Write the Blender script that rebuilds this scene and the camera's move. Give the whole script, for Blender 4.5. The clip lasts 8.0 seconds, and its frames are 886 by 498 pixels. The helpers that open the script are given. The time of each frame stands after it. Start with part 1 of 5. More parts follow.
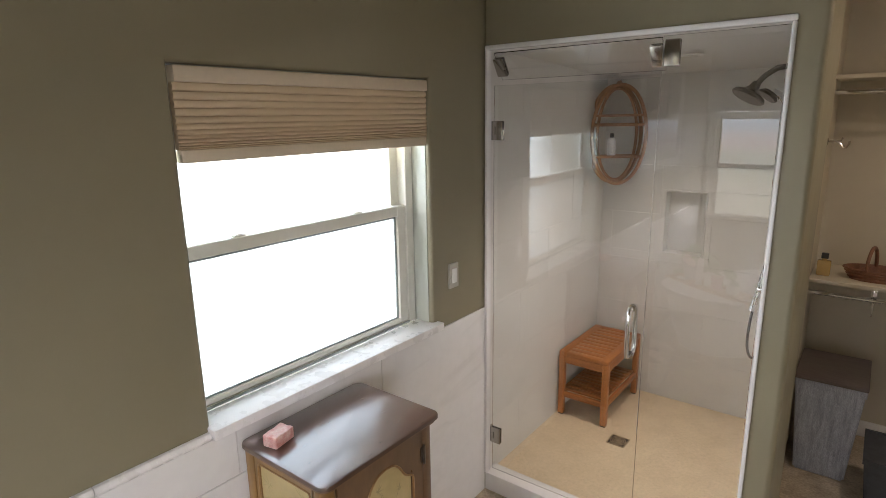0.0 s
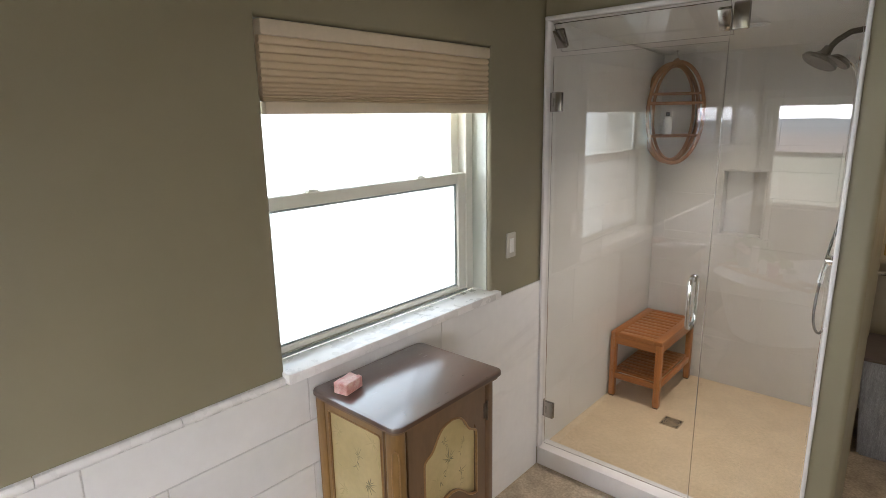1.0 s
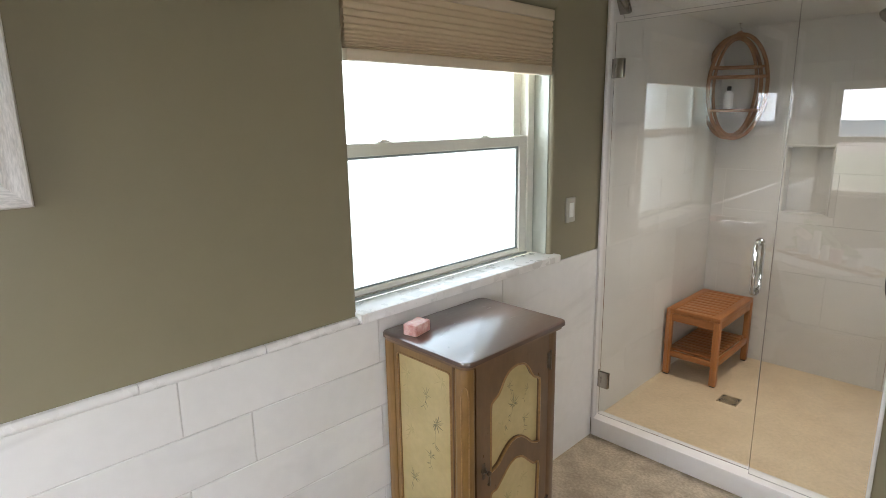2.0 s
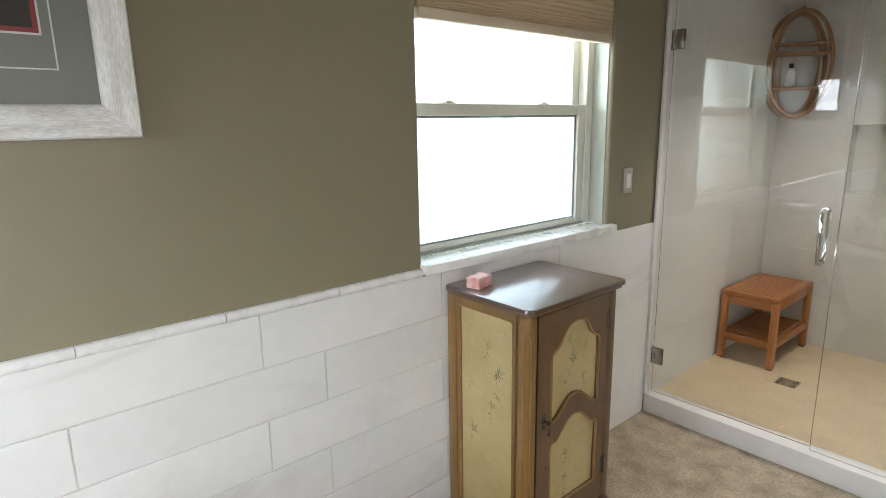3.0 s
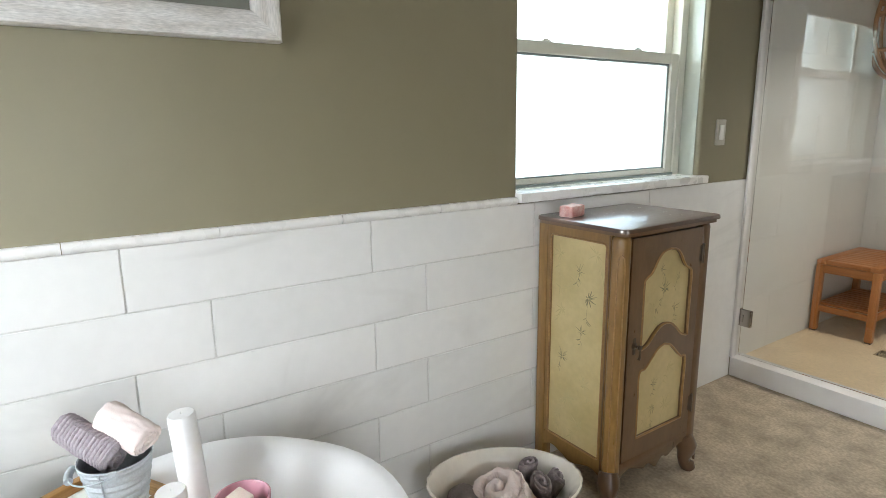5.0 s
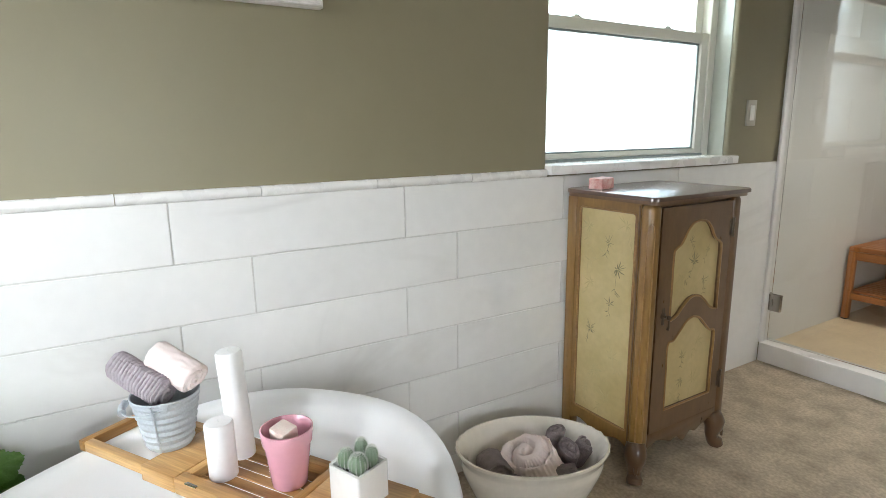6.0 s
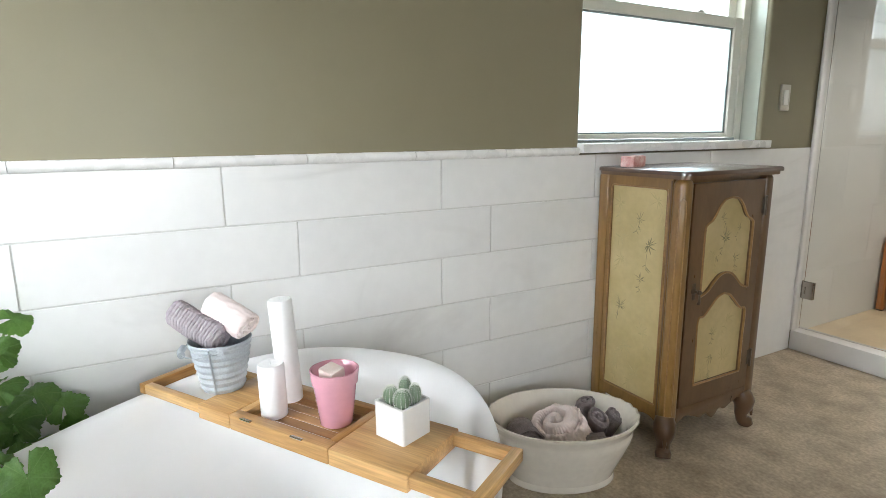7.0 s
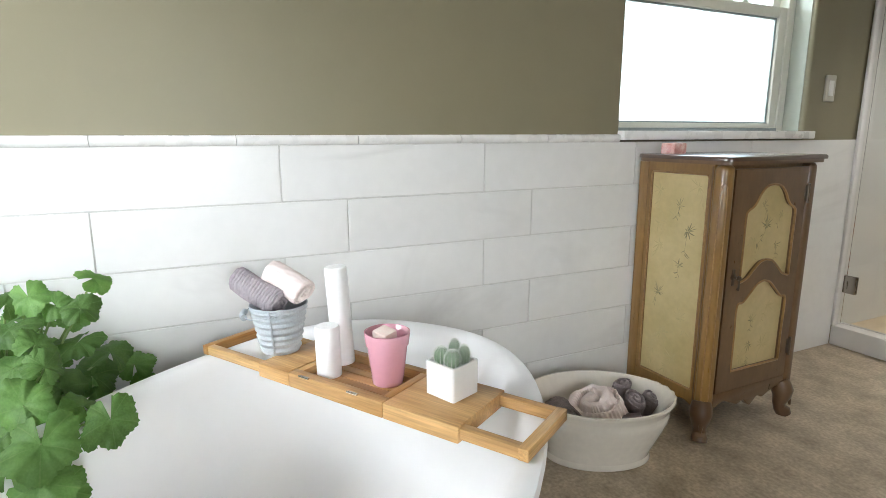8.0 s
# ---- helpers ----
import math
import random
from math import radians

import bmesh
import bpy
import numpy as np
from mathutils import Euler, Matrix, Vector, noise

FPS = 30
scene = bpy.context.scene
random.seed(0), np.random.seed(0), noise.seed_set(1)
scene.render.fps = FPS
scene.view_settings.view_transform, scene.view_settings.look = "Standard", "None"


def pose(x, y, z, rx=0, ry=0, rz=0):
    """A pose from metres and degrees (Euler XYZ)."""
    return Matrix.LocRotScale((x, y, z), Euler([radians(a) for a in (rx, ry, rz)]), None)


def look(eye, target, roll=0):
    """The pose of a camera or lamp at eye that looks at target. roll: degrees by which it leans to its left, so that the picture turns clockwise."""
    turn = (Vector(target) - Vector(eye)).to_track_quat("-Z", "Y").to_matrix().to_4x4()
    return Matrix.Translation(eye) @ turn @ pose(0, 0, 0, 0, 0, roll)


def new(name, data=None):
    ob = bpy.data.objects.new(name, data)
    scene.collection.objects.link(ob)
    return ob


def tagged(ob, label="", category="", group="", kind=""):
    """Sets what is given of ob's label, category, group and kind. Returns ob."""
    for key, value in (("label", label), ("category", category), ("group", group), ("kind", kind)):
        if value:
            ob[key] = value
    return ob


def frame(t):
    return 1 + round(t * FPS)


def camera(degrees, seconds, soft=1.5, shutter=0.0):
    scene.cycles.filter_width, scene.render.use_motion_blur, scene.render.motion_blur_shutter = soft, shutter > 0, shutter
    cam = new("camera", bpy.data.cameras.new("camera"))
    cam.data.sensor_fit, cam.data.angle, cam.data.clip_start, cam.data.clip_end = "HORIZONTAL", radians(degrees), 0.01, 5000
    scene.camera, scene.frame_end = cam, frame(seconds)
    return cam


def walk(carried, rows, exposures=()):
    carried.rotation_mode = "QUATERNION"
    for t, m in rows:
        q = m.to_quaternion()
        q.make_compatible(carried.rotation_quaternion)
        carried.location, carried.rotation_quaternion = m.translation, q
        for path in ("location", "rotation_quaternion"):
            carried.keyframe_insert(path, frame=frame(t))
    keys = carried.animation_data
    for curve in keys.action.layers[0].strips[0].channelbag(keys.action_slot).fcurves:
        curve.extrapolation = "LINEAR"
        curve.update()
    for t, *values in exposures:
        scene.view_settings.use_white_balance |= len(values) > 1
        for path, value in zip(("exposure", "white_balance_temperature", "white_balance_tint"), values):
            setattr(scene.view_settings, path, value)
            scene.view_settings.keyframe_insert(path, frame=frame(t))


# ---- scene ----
cam = camera(76.0, 8.0, soft=0.6)
PATH = [
    (0, (1.45, -2.245, 1.913), (0.257, -0.705, 1.459), -0.9),
    (0.5, (1.425, -2.295, 1.845), (0.186, -0.791, 1.395), -0.9),
    (1, (1.412, -2.356, 1.783), (0.121, -0.896, 1.335), -1.0),
    (1.5, (1.398, -2.418, 1.703), (0.055, -1.004, 1.259), -1.0),
    (3, (1.405, -2.598, 1.49), (-0.082, -1.331, 1.059), -1.0),
    (3.5, (1.414, -2.646, 1.42), (-0.117, -1.431, 0.996), -0.9),
    (4, (1.424, -2.691, 1.35), (-0.143, -1.523, 0.926), -0.8),
    (4.5, (1.44, -2.73, 1.305), (-0.162, -1.609, 0.885), -0.8),
    (6, (1.485, -2.821, 1.161), (-0.185, -1.799, 0.756), -0.7),
    (6.5, (1.507, -2.851, 1.115), (-0.187, -1.865, 0.716), -0.5),
    (7, (1.534, -2.888, 1.079), (-0.182, -1.939, 0.683), -0.5),
    (7.5, (1.557, -2.926, 1.053), (-0.182, -2.022, 0.657), -0.3),
    (8, (1.576, -2.957, 1.032), (-0.187, -2.1, 0.635), -0.1),
]
walk(cam, [(t, look(eye, target, roll)) for t, eye, target, roll in PATH], exposures=[(0, 2.52, 6430, 19), (4, 2.62, 6160, 9), (8, 2.62, 6150, 9)])

# ---- light ----
world = bpy.data.worlds.new("world")
scene.world = world
world.use_nodes = True
wn, wl = world.node_tree.nodes, world.node_tree.links
sky = wn.new("ShaderNodeTexSky")
sky.sky_type = "NISHITA"
sky.sun_disc = False
sky.sun_elevation, sky.sun_rotation = radians(48), radians(200)
sky.air_density, sky.dust_density, sky.ozone_density = 1.0, 2.5, 1.0
wn["Background"].inputs["Strength"].default_value = 0.15
wl.new(sky.outputs[0], wn["Background"].inputs["Color"])

sun = new("sun", bpy.data.lights.new("sun", "SUN"))
sun.data.energy, sun.data.angle, sun.data.color = 1.5, radians(10), (1.0, 0.95, 0.88)
sun.matrix_world = look((0.0, 5.0, 6.0), (0, 0, 0))


def area_lamp(name, eye, target, w, h, watts, colour):
    ob = new(name, bpy.data.lights.new(name, "AREA"))
    ob.data.shape, ob.data.size, ob.data.size_y = "RECTANGLE", w, h
    ob.data.energy, ob.data.color = watts, colour
    ob.matrix_world = look(eye, target)
    return ob


# lamps outside the window openings stand in for sky light
area_lamp("window_light", (-0.95, -1.0, 1.62), (3, -1.0, 1.3), 2.8, 2.3, 52, (0.87, 0.95, 1.0))
area_lamp("window_light", (2.15, -6.5, 2.95), (0.5, -3.95, 2.3), 2.4, 2.0, 37, (0.95, 0.99, 1.0))
# fill from the right; its window is unseen and added for this lamp
area_lamp("window_light", (3.55, -2.9, 1.4), (0, -2.4, 0.6), 1.5, 1.2, 9.5, (1.0, 0.99, 0.97))

# ---- materials ----


def mat(name, col, rough=0.5, col2=None, scale=8.0, amount=0.5, metal=0.0, bump=0.0, bscale=60.0, fine=0.12, stretch=(1, 1, 1), coat=0.0,
        coat_rough=0.1, detail=5.0, dist=0.002, vary=0.0, spec=0.5):
    """A surface with two scales of colour variation and a fine relief, in metres of the object's own space."""
    m = bpy.data.materials.new(name)
    m.use_nodes = True
    n, l = m.node_tree.nodes, m.node_tree.links
    b = n["Principled BSDF"]
    b.inputs["Roughness"].default_value = rough
    b.inputs["Metallic"].default_value = metal
    b.inputs["Coat Weight"].default_value = coat
    b.inputs["Coat Roughness"].default_value = coat_rough
    b.inputs["Specular IOR Level"].default_value = spec
    tc, mp = n.new("ShaderNodeTexCoord"), n.new("ShaderNodeMapping")
    mp.inputs["Scale"].default_value = stretch
    l.new(tc.outputs["Object"], mp.inputs["Vector"])
    info = n.new("ShaderNodeObjectInfo")
    shift = n.new("ShaderNodeVectorMath")
    shift.operation = "ADD"
    mul = n.new("ShaderNodeMath")
    mul.operation = "MULTIPLY"
    mul.inputs[1].default_value = 37.0 if vary else 0.0
    l.new(info.outputs["Random"], mul.inputs[0])
    l.new(mp.outputs[0], shift.inputs[0])
    l.new(mul.outputs[0], shift.inputs[1])
    big, small = n.new("ShaderNodeTexNoise"), n.new("ShaderNodeTexNoise")
    big.inputs["Scale"].default_value, big.inputs["Detail"].default_value = scale, detail
    small.inputs["Scale"].default_value, small.inputs["Detail"].default_value = scale * 9, 4
    l.new(shift.outputs[0], big.inputs["Vector"])
    l.new(shift.outputs[0], small.inputs["Vector"])
    ramp = n.new("ShaderNodeValToRGB")
    ramp.color_ramp.elements[0].position, ramp.color_ramp.elements[1].position = 0.5 - amount / 2, 0.5 + amount / 2
    ramp.color_ramp.elements[0].color = (*(col2 or col), 1)
    ramp.color_ramp.elements[1].color = (*col, 1)
    l.new(big.outputs["Fac"], ramp.inputs[0])
    hue = n.new("ShaderNodeHueSaturation")
    rng = n.new("ShaderNodeMapRange")
    rng.inputs["From Min"].default_value, rng.inputs["From Max"].default_value = 0.25, 0.75
    rng.inputs["To Min"].default_value, rng.inputs["To Max"].default_value = 1 - fine, 1 + fine
    l.new(small.outputs["Fac"], rng.inputs["Value"])
    val = n.new("ShaderNodeMath")
    val.operation = "ADD"
    piece = n.new("ShaderNodeMapRange")
    piece.inputs["To Min"].default_value, piece.inputs["To Max"].default_value = -vary, vary
    l.new(info.outputs["Random"], piece.inputs["Value"])
    l.new(rng.outputs[0], val.inputs[0])
    l.new(piece.outputs[0], val.inputs[1])
    l.new(val.outputs[0], hue.inputs["Value"])
    l.new(ramp.outputs[0], hue.inputs["Color"])
    l.new(hue.outputs[0], b.inputs["Base Color"])
    if rough > 0.03:
        rr = n.new("ShaderNodeMapRange")
        rr.inputs["To Min"].default_value, rr.inputs["To Max"].default_value = rough * 0.8, min(1, rough * 1.2)
        l.new(small.outputs["Fac"], rr.inputs["Value"])
        l.new(rr.outputs[0], b.inputs["Roughness"])
    if bump:
        tex, bp = n.new("ShaderNodeTexNoise"), n.new("ShaderNodeBump")
        tex.inputs["Scale"].default_value, tex.inputs["Detail"].default_value = bscale, 3
        bp.inputs["Strength"].default_value, bp.inputs["Distance"].default_value = bump, dist
        l.new(shift.outputs[0], tex.inputs["Vector"])
        l.new(tex.outputs["Fac"], bp.inputs["Height"])
        l.new(bp.outputs[0], b.inputs["Normal"])
    return m


def veined(name, col, vein, rough, scale=1.6, vary=0.03, width=0.035, strength=0.6):
    """Polished marble: pale ground, soft clouds and thin wandering veins."""
    m = mat(name, col, rough, tuple(c * 0.93 for c in col), scale * 2.2, 0.5, fine=0.02, vary=vary, bump=0.04, bscale=14, dist=0.001)
    n, l = m.node_tree.nodes, m.node_tree.links
    hue = next(x for x in n if x.bl_idname == "ShaderNodeHueSaturation")
    shift = next(x for x in n if x.bl_idname == "ShaderNodeVectorMath")
    tex, ramp, mix, mask = n.new("ShaderNodeTexNoise"), n.new("ShaderNodeValToRGB"), n.new("ShaderNodeMix"), n.new("ShaderNodeTexNoise")
    mp = n.new("ShaderNodeMapping")
    mp.inputs["Rotation"].default_value = (0.7, 0.3, 0.4)
    mp.inputs["Scale"].default_value = (1.0, 0.55, 1.4)
    l.new(shift.outputs[0], mp.inputs[0])
    tex.inputs["Scale"].default_value, tex.inputs["Detail"].default_value, tex.inputs["Distortion"].default_value = scale, 6, 0.8
    l.new(mp.outputs[0], tex.inputs["Vector"])
    e = ramp.color_ramp.elements
    e[0].position, e[0].color = 0.5 - width, (0, 0, 0, 1)
    e[1].position, e[1].color = 0.5, (1, 1, 1, 1)
    last = e.new(0.5 + width)
    last.color = (0, 0, 0, 1)
    l.new(tex.outputs["Fac"], ramp.inputs[0])
    mask.inputs["Scale"].default_value = scale * 1.7
    l.new(shift.outputs[0], mask.inputs["Vector"])
    mr = n.new("ShaderNodeMapRange")
    mr.inputs["From Min"].default_value, mr.inputs["From Max"].default_value, mr.inputs["To Max"].default_value = 0.45, 0.7, strength
    l.new(mask.outputs["Fac"], mr.inputs["Value"])
    mm = n.new("ShaderNodeMath")
    mm.operation = "MULTIPLY"
    l.new(ramp.outputs[0], mm.inputs[0])
    l.new(mr.outputs[0], mm.inputs[1])
    mix.data_type = "RGBA"
    l.new(mm.outputs[0], mix.inputs["Factor"])
    l.new(hue.outputs[0], mix.inputs["A"])
    mix.inputs["B"].default_value = (*vein, 1)
    l.new(mix.outputs["Result"], n["Principled BSDF"].inputs["Base Color"])
    return m


def glass(name, rough, col=(1, 1, 1), ior=1.5, bump=0.0, bscale=200.0, dist=0.001):
    m = bpy.data.materials.new(name)
    m.use_nodes = True
    n, l = m.node_tree.nodes, m.node_tree.links
    b = n["Principled BSDF"]
    b.inputs["Base Color"].default_value = (*col, 1)
    b.inputs["Transmission Weight"].default_value = 1
    b.inputs["Roughness"].default_value = rough
    b.inputs["IOR"].default_value = ior
    if bump:
        tc, tex, bp = n.new("ShaderNodeTexCoord"), n.new("ShaderNodeTexNoise"), n.new("ShaderNodeBump")
        tex.inputs["Scale"].default_value = bscale
        bp.inputs["Strength"].default_value, bp.inputs["Distance"].default_value = bump, dist
        l.new(tc.outputs["Object"], tex.inputs["Vector"])
        l.new(tex.outputs["Fac"], bp.inputs["Height"])
        l.new(bp.outputs[0], b.inputs["Normal"])
    return m


WALL = mat("olive_wall_paint", (0.262, 0.231, 0.147), 0.42, (0.248, 0.218, 0.138), 1.2, 0.8, bump=0.12, bscale=90, fine=0.02, dist=0.0015)
SAGE = mat("sage_reveal_paint", (0.5, 0.52, 0.45), 0.35, (0.48, 0.5, 0.43), 2.0, 0.8, bump=0.12, bscale=90, fine=0.02, dist=0.0015)
CREAM = mat("cream_closet_paint", (0.56, 0.5, 0.38), 0.6, (0.53, 0.47, 0.36), 1.5, 0.8, bump=0.12, bscale=90, fine=0.02)
# unseen ceiling, kept dark brown so less light bounces onto the upper walls
CEIL = mat("dark_ceiling", (0.24, 0.2, 0.14), 0.8, (0.225, 0.185, 0.13), 1.5, 0.8, bump=0.15, bscale=80, fine=0.02)
TILE = veined("white_marble_tile", (0.8, 0.785, 0.76), (0.5, 0.48, 0.45), 0.22, 1.3, strength=0.32)
STILE = veined("honed_shower_marble", (0.67, 0.65, 0.61), (0.54, 0.515, 0.47), 0.34, 1.1, strength=0.35, width=0.05, vary=0.015)
SILLM = veined("honed_marble_sill", (0.84, 0.82, 0.79), (0.72, 0.7, 0.66), 0.28, 0.9, strength=0.04, vary=0.01)
CURBM = veined("plain_white_curb", (0.84, 0.82, 0.8), (0.78, 0.76, 0.73), 0.25, 1.0, strength=0.15, vary=0.0)
GROUT = mat("grout", (0.68, 0.66, 0.63), 0.9, (0.62, 0.6, 0.57), 20, 0.6)
SGROUT = mat("shower_grout", (0.65, 0.63, 0.59), 0.9, (0.62, 0.6, 0.56), 20, 0.6)
FLOOR = mat("stained_concrete", (0.53, 0.44, 0.325), 0.45, (0.3, 0.242, 0.168), 9.0, 0.4, bump=0.15, bscale=70, fine=0.3, detail=10, dist=0.0015)
VINYL = mat("window_vinyl", (0.74, 0.73, 0.64), 0.35, (0.72, 0.71, 0.63), 5, 0.8, fine=0.02)
GASKET = mat("window_gasket", (0.3, 0.34, 0.33), 0.5)
# tint lowers the brightness of the lamp seen behind, most in the lower pane
PANE = glass("obscure_glass", 0.33, (0.64, 0.71, 0.71), 1.45, 0.15, 90, 0.002)
PATTERN = glass("patterned_glass", 0.42, (0.25, 0.273, 0.266), 1.45, 0.12, 110, 0.002)
RIPPLE = mat("grey_green_ripple", (0.6, 0.68, 0.65), 0.5, (0.4, 0.48, 0.46), 90, 0.5, fine=0.2)
CLEAR = glass("clear_glass", 0.0)
SHGLASS = glass("shower_glass", 0.0, (0.965, 0.985, 0.975), 1.62)
CHROME = mat("polished_chrome", (0.82, 0.82, 0.82), 0.06, metal=1.0, fine=0.02)
NICKEL = mat("brushed_nickel", (0.46, 0.43, 0.39), 0.22, metal=1.0, fine=0.05, stretch=(1, 1, 12))
TEAK = mat("teak", (0.43, 0.165, 0.047), 0.4, (0.28, 0.1, 0.027), 6, 0.5, bump=0.1, bscale=70, fine=0.14, stretch=(0.35, 6, 6), vary=0.08)
TEAKX = mat("teak_cross", (0.43, 0.165, 0.047), 0.4, (0.28, 0.1, 0.027), 6, 0.5, bump=0.1, bscale=70, fine=0.14, stretch=(6, 0.35, 6), vary=0.08)
TEAKV = mat("teak_upright", (0.5, 0.2, 0.06), 0.4, (0.33, 0.12, 0.032), 6, 0.5, bump=0.1, bscale=70, fine=0.14, stretch=(6, 6, 0.35), vary=0.08)
BAMBOO = mat("oiled_bamboo", (0.63, 0.4, 0.17), 0.36, (0.36, 0.175, 0.045), 4, 0.42, bump=0.14, bscale=60, fine=0.22, stretch=(0.4, 7, 7), vary=0.05)
BAMBOOX = mat("oiled_bamboo_cross", (0.63, 0.4, 0.17), 0.36, (0.36, 0.175, 0.045), 4, 0.42, bump=0.14, bscale=60, fine=0.22, stretch=(7, 0.4, 7), vary=0.05)
SLATW = mat("slat_bamboo", (0.46, 0.25, 0.09), 0.4, (0.32, 0.155, 0.048), 7, 0.55, bump=0.08, bscale=60, fine=0.13, stretch=(0.4, 7, 7), vary=0.1)
BENT = mat("bent_rattan_wood", (0.38, 0.185, 0.08), 0.42, (0.25, 0.11, 0.045), 9, 0.5, fine=0.15, stretch=(1, 1, 0.6))
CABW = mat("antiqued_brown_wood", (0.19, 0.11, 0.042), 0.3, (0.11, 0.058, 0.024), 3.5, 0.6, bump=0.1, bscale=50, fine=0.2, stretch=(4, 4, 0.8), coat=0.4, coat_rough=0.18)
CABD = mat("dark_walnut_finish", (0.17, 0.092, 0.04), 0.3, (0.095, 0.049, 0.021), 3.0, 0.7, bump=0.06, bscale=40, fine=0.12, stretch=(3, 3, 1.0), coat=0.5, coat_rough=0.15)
FOOTM = mat("dark_glazed_carving", (0.125, 0.066, 0.03), 0.32, (0.085, 0.043, 0.02), 5, 0.8, fine=0.05, coat=0.6, coat_rough=0.2)
CABT = mat("dark_lacquered_top", (0.085, 0.042, 0.026), 0.3, (0.065, 0.032, 0.02), 4, 0.6, fine=0.03, stretch=(4, 0.8, 4), coat=1.0, coat_rough=0.2)
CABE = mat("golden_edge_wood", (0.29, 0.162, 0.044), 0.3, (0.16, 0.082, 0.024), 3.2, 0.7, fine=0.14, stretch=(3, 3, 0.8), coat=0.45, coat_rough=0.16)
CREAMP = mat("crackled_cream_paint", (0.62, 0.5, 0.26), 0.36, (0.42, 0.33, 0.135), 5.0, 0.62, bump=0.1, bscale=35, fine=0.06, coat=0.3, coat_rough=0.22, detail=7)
LEAFP = mat("painted_leaf_green", (0.12, 0.12, 0.06), 0.5, (0.34, 0.285, 0.14), 70, 0.5, fine=0.25)
LEAFF = mat("faded_leaf_paint", (0.4, 0.34, 0.15), 0.5, (0.53, 0.425, 0.215), 45, 0.5, fine=0.1)
GILT = mat("rubbed_gilt_edge", (0.38, 0.22, 0.075), 0.35, (0.2, 0.1, 0.04), 12, 0.6, fine=0.2)
IRON = mat("dark_bronze", (0.16, 0.125, 0.09), 0.35, (0.06, 0.045, 0.035), 30, 0.6, metal=0.7)
ENAMEL = mat("white_enamel", (0.95, 0.95, 0.945), 0.42, (0.94, 0.94, 0.935), 2, 0.8, fine=0.01, coat=0.12, coat_rough=0.2)
IRONST = mat("cream_ironstone", (0.82, 0.775, 0.69), 0.16, (0.78, 0.725, 0.63), 5, 0.7, fine=0.04, coat=0.6, coat_rough=0.05)
FABRIC = mat("beige_blind_fabric", (0.64, 0.51, 0.345), 0.85, (0.62, 0.49, 0.33), 3, 0.9, fine=0.02, spec=0.2)
RAILM = mat("blind_rail", (0.64, 0.54, 0.4), 0.5, (0.62, 0.52, 0.38), 6, 0.6, fine=0.03)
PLATE = mat("switch_plate", (0.46, 0.43, 0.36), 0.3, fine=0.02)
ROCKER = mat("white_switch", (0.85, 0.84, 0.8), 0.25, fine=0.02)
SATIN = mat("satin_nickel", (0.22, 0.205, 0.19), 0.22, metal=1.0, fine=0.05)
SOAPM = mat("marbled_pink_soap", (0.7, 0.3, 0.26), 0.45, (0.85, 0.6, 0.54), 40, 0.3, bump=0.3, bscale=90, fine=0.1, detail=3)
SOAPW = mat("cream_soap", (0.8, 0.71, 0.62), 0.5, (0.74, 0.55, 0.49), 40, 0.4, bump=0.2, bscale=120, fine=0.05)
GALV = mat("galvanised_zinc", (0.5, 0.535, 0.555), 0.45, (0.41, 0.445, 0.47), 25, 0.6, metal=0.1, bump=0.06, bscale=80, fine=0.12)
WAX = mat("white_wax", (0.9, 0.89, 0.88), 0.4, (0.87, 0.86, 0.845), 12, 0.8, bump=0.05, bscale=40, fine=0.02)
PINK = mat("pink_glaze", (0.7, 0.36, 0.43), 0.14, (0.67, 0.335, 0.4), 8, 0.7, fine=0.03, coat=0.6, coat_rough=0.05)
WHITEC = mat("white_glaze", (0.85, 0.84, 0.82), 0.15, (0.83, 0.82, 0.8), 8, 0.7, fine=0.02, coat=0.5, coat_rough=0.06)
SOIL = mat("potting_soil", (0.07, 0.055, 0.045), 0.95, (0.03, 0.025, 0.02), 90, 0.5, bump=0.8, bscale=160)
CACT = mat("cactus_green", (0.25, 0.33, 0.22), 0.55, (0.16, 0.24, 0.14), 50, 0.6, fine=0.15)
SPINE = mat("pale_spines", (0.75, 0.76, 0.7), 0.6)
TOWELG = mat("grey_terry", (0.33, 0.28, 0.275), 0.95, (0.22, 0.185, 0.185), 45, 0.6, bump=0.8, bscale=260, fine=0.3, dist=0.002, spec=0.1)
TOWELL = mat("light_grey_terry", (0.45, 0.4, 0.42), 0.95, (0.36, 0.315, 0.335), 60, 0.6, bump=0.5, bscale=380, fine=0.2, dist=0.001, spec=0.1)
TOWELP = mat("blush_terry", (0.88, 0.78, 0.745), 0.95, (0.84, 0.71, 0.67), 60, 0.6, bump=0.3, bscale=420, fine=0.1, dist=0.0006, spec=0.1)
FRAMEW = mat("whitewashed_wood", (0.82, 0.8, 0.78), 0.6, (0.63, 0.59, 0.55), 8, 0.34, bump=0.3, bscale=60, fine=0.2, stretch=(5, 0.9, 5), dist=0.002)
FRAMEU = mat("whitewashed_upright", (0.82, 0.8, 0.78), 0.6, (0.63, 0.59, 0.55), 8, 0.34, bump=0.3, bscale=60, fine=0.2, stretch=(5, 5, 0.8), dist=0.002)
MATB = mat("grey_green_mat", (0.26, 0.265, 0.23), 0.85, (0.25, 0.255, 0.22), 10, 0.6, bump=0.1, bscale=300, fine=0.04)
LINEW = mat("bevel_white", (0.78, 0.76, 0.7), 0.7)
REDM = mat("red_fillet", (0.3, 0.03, 0.035), 0.5)
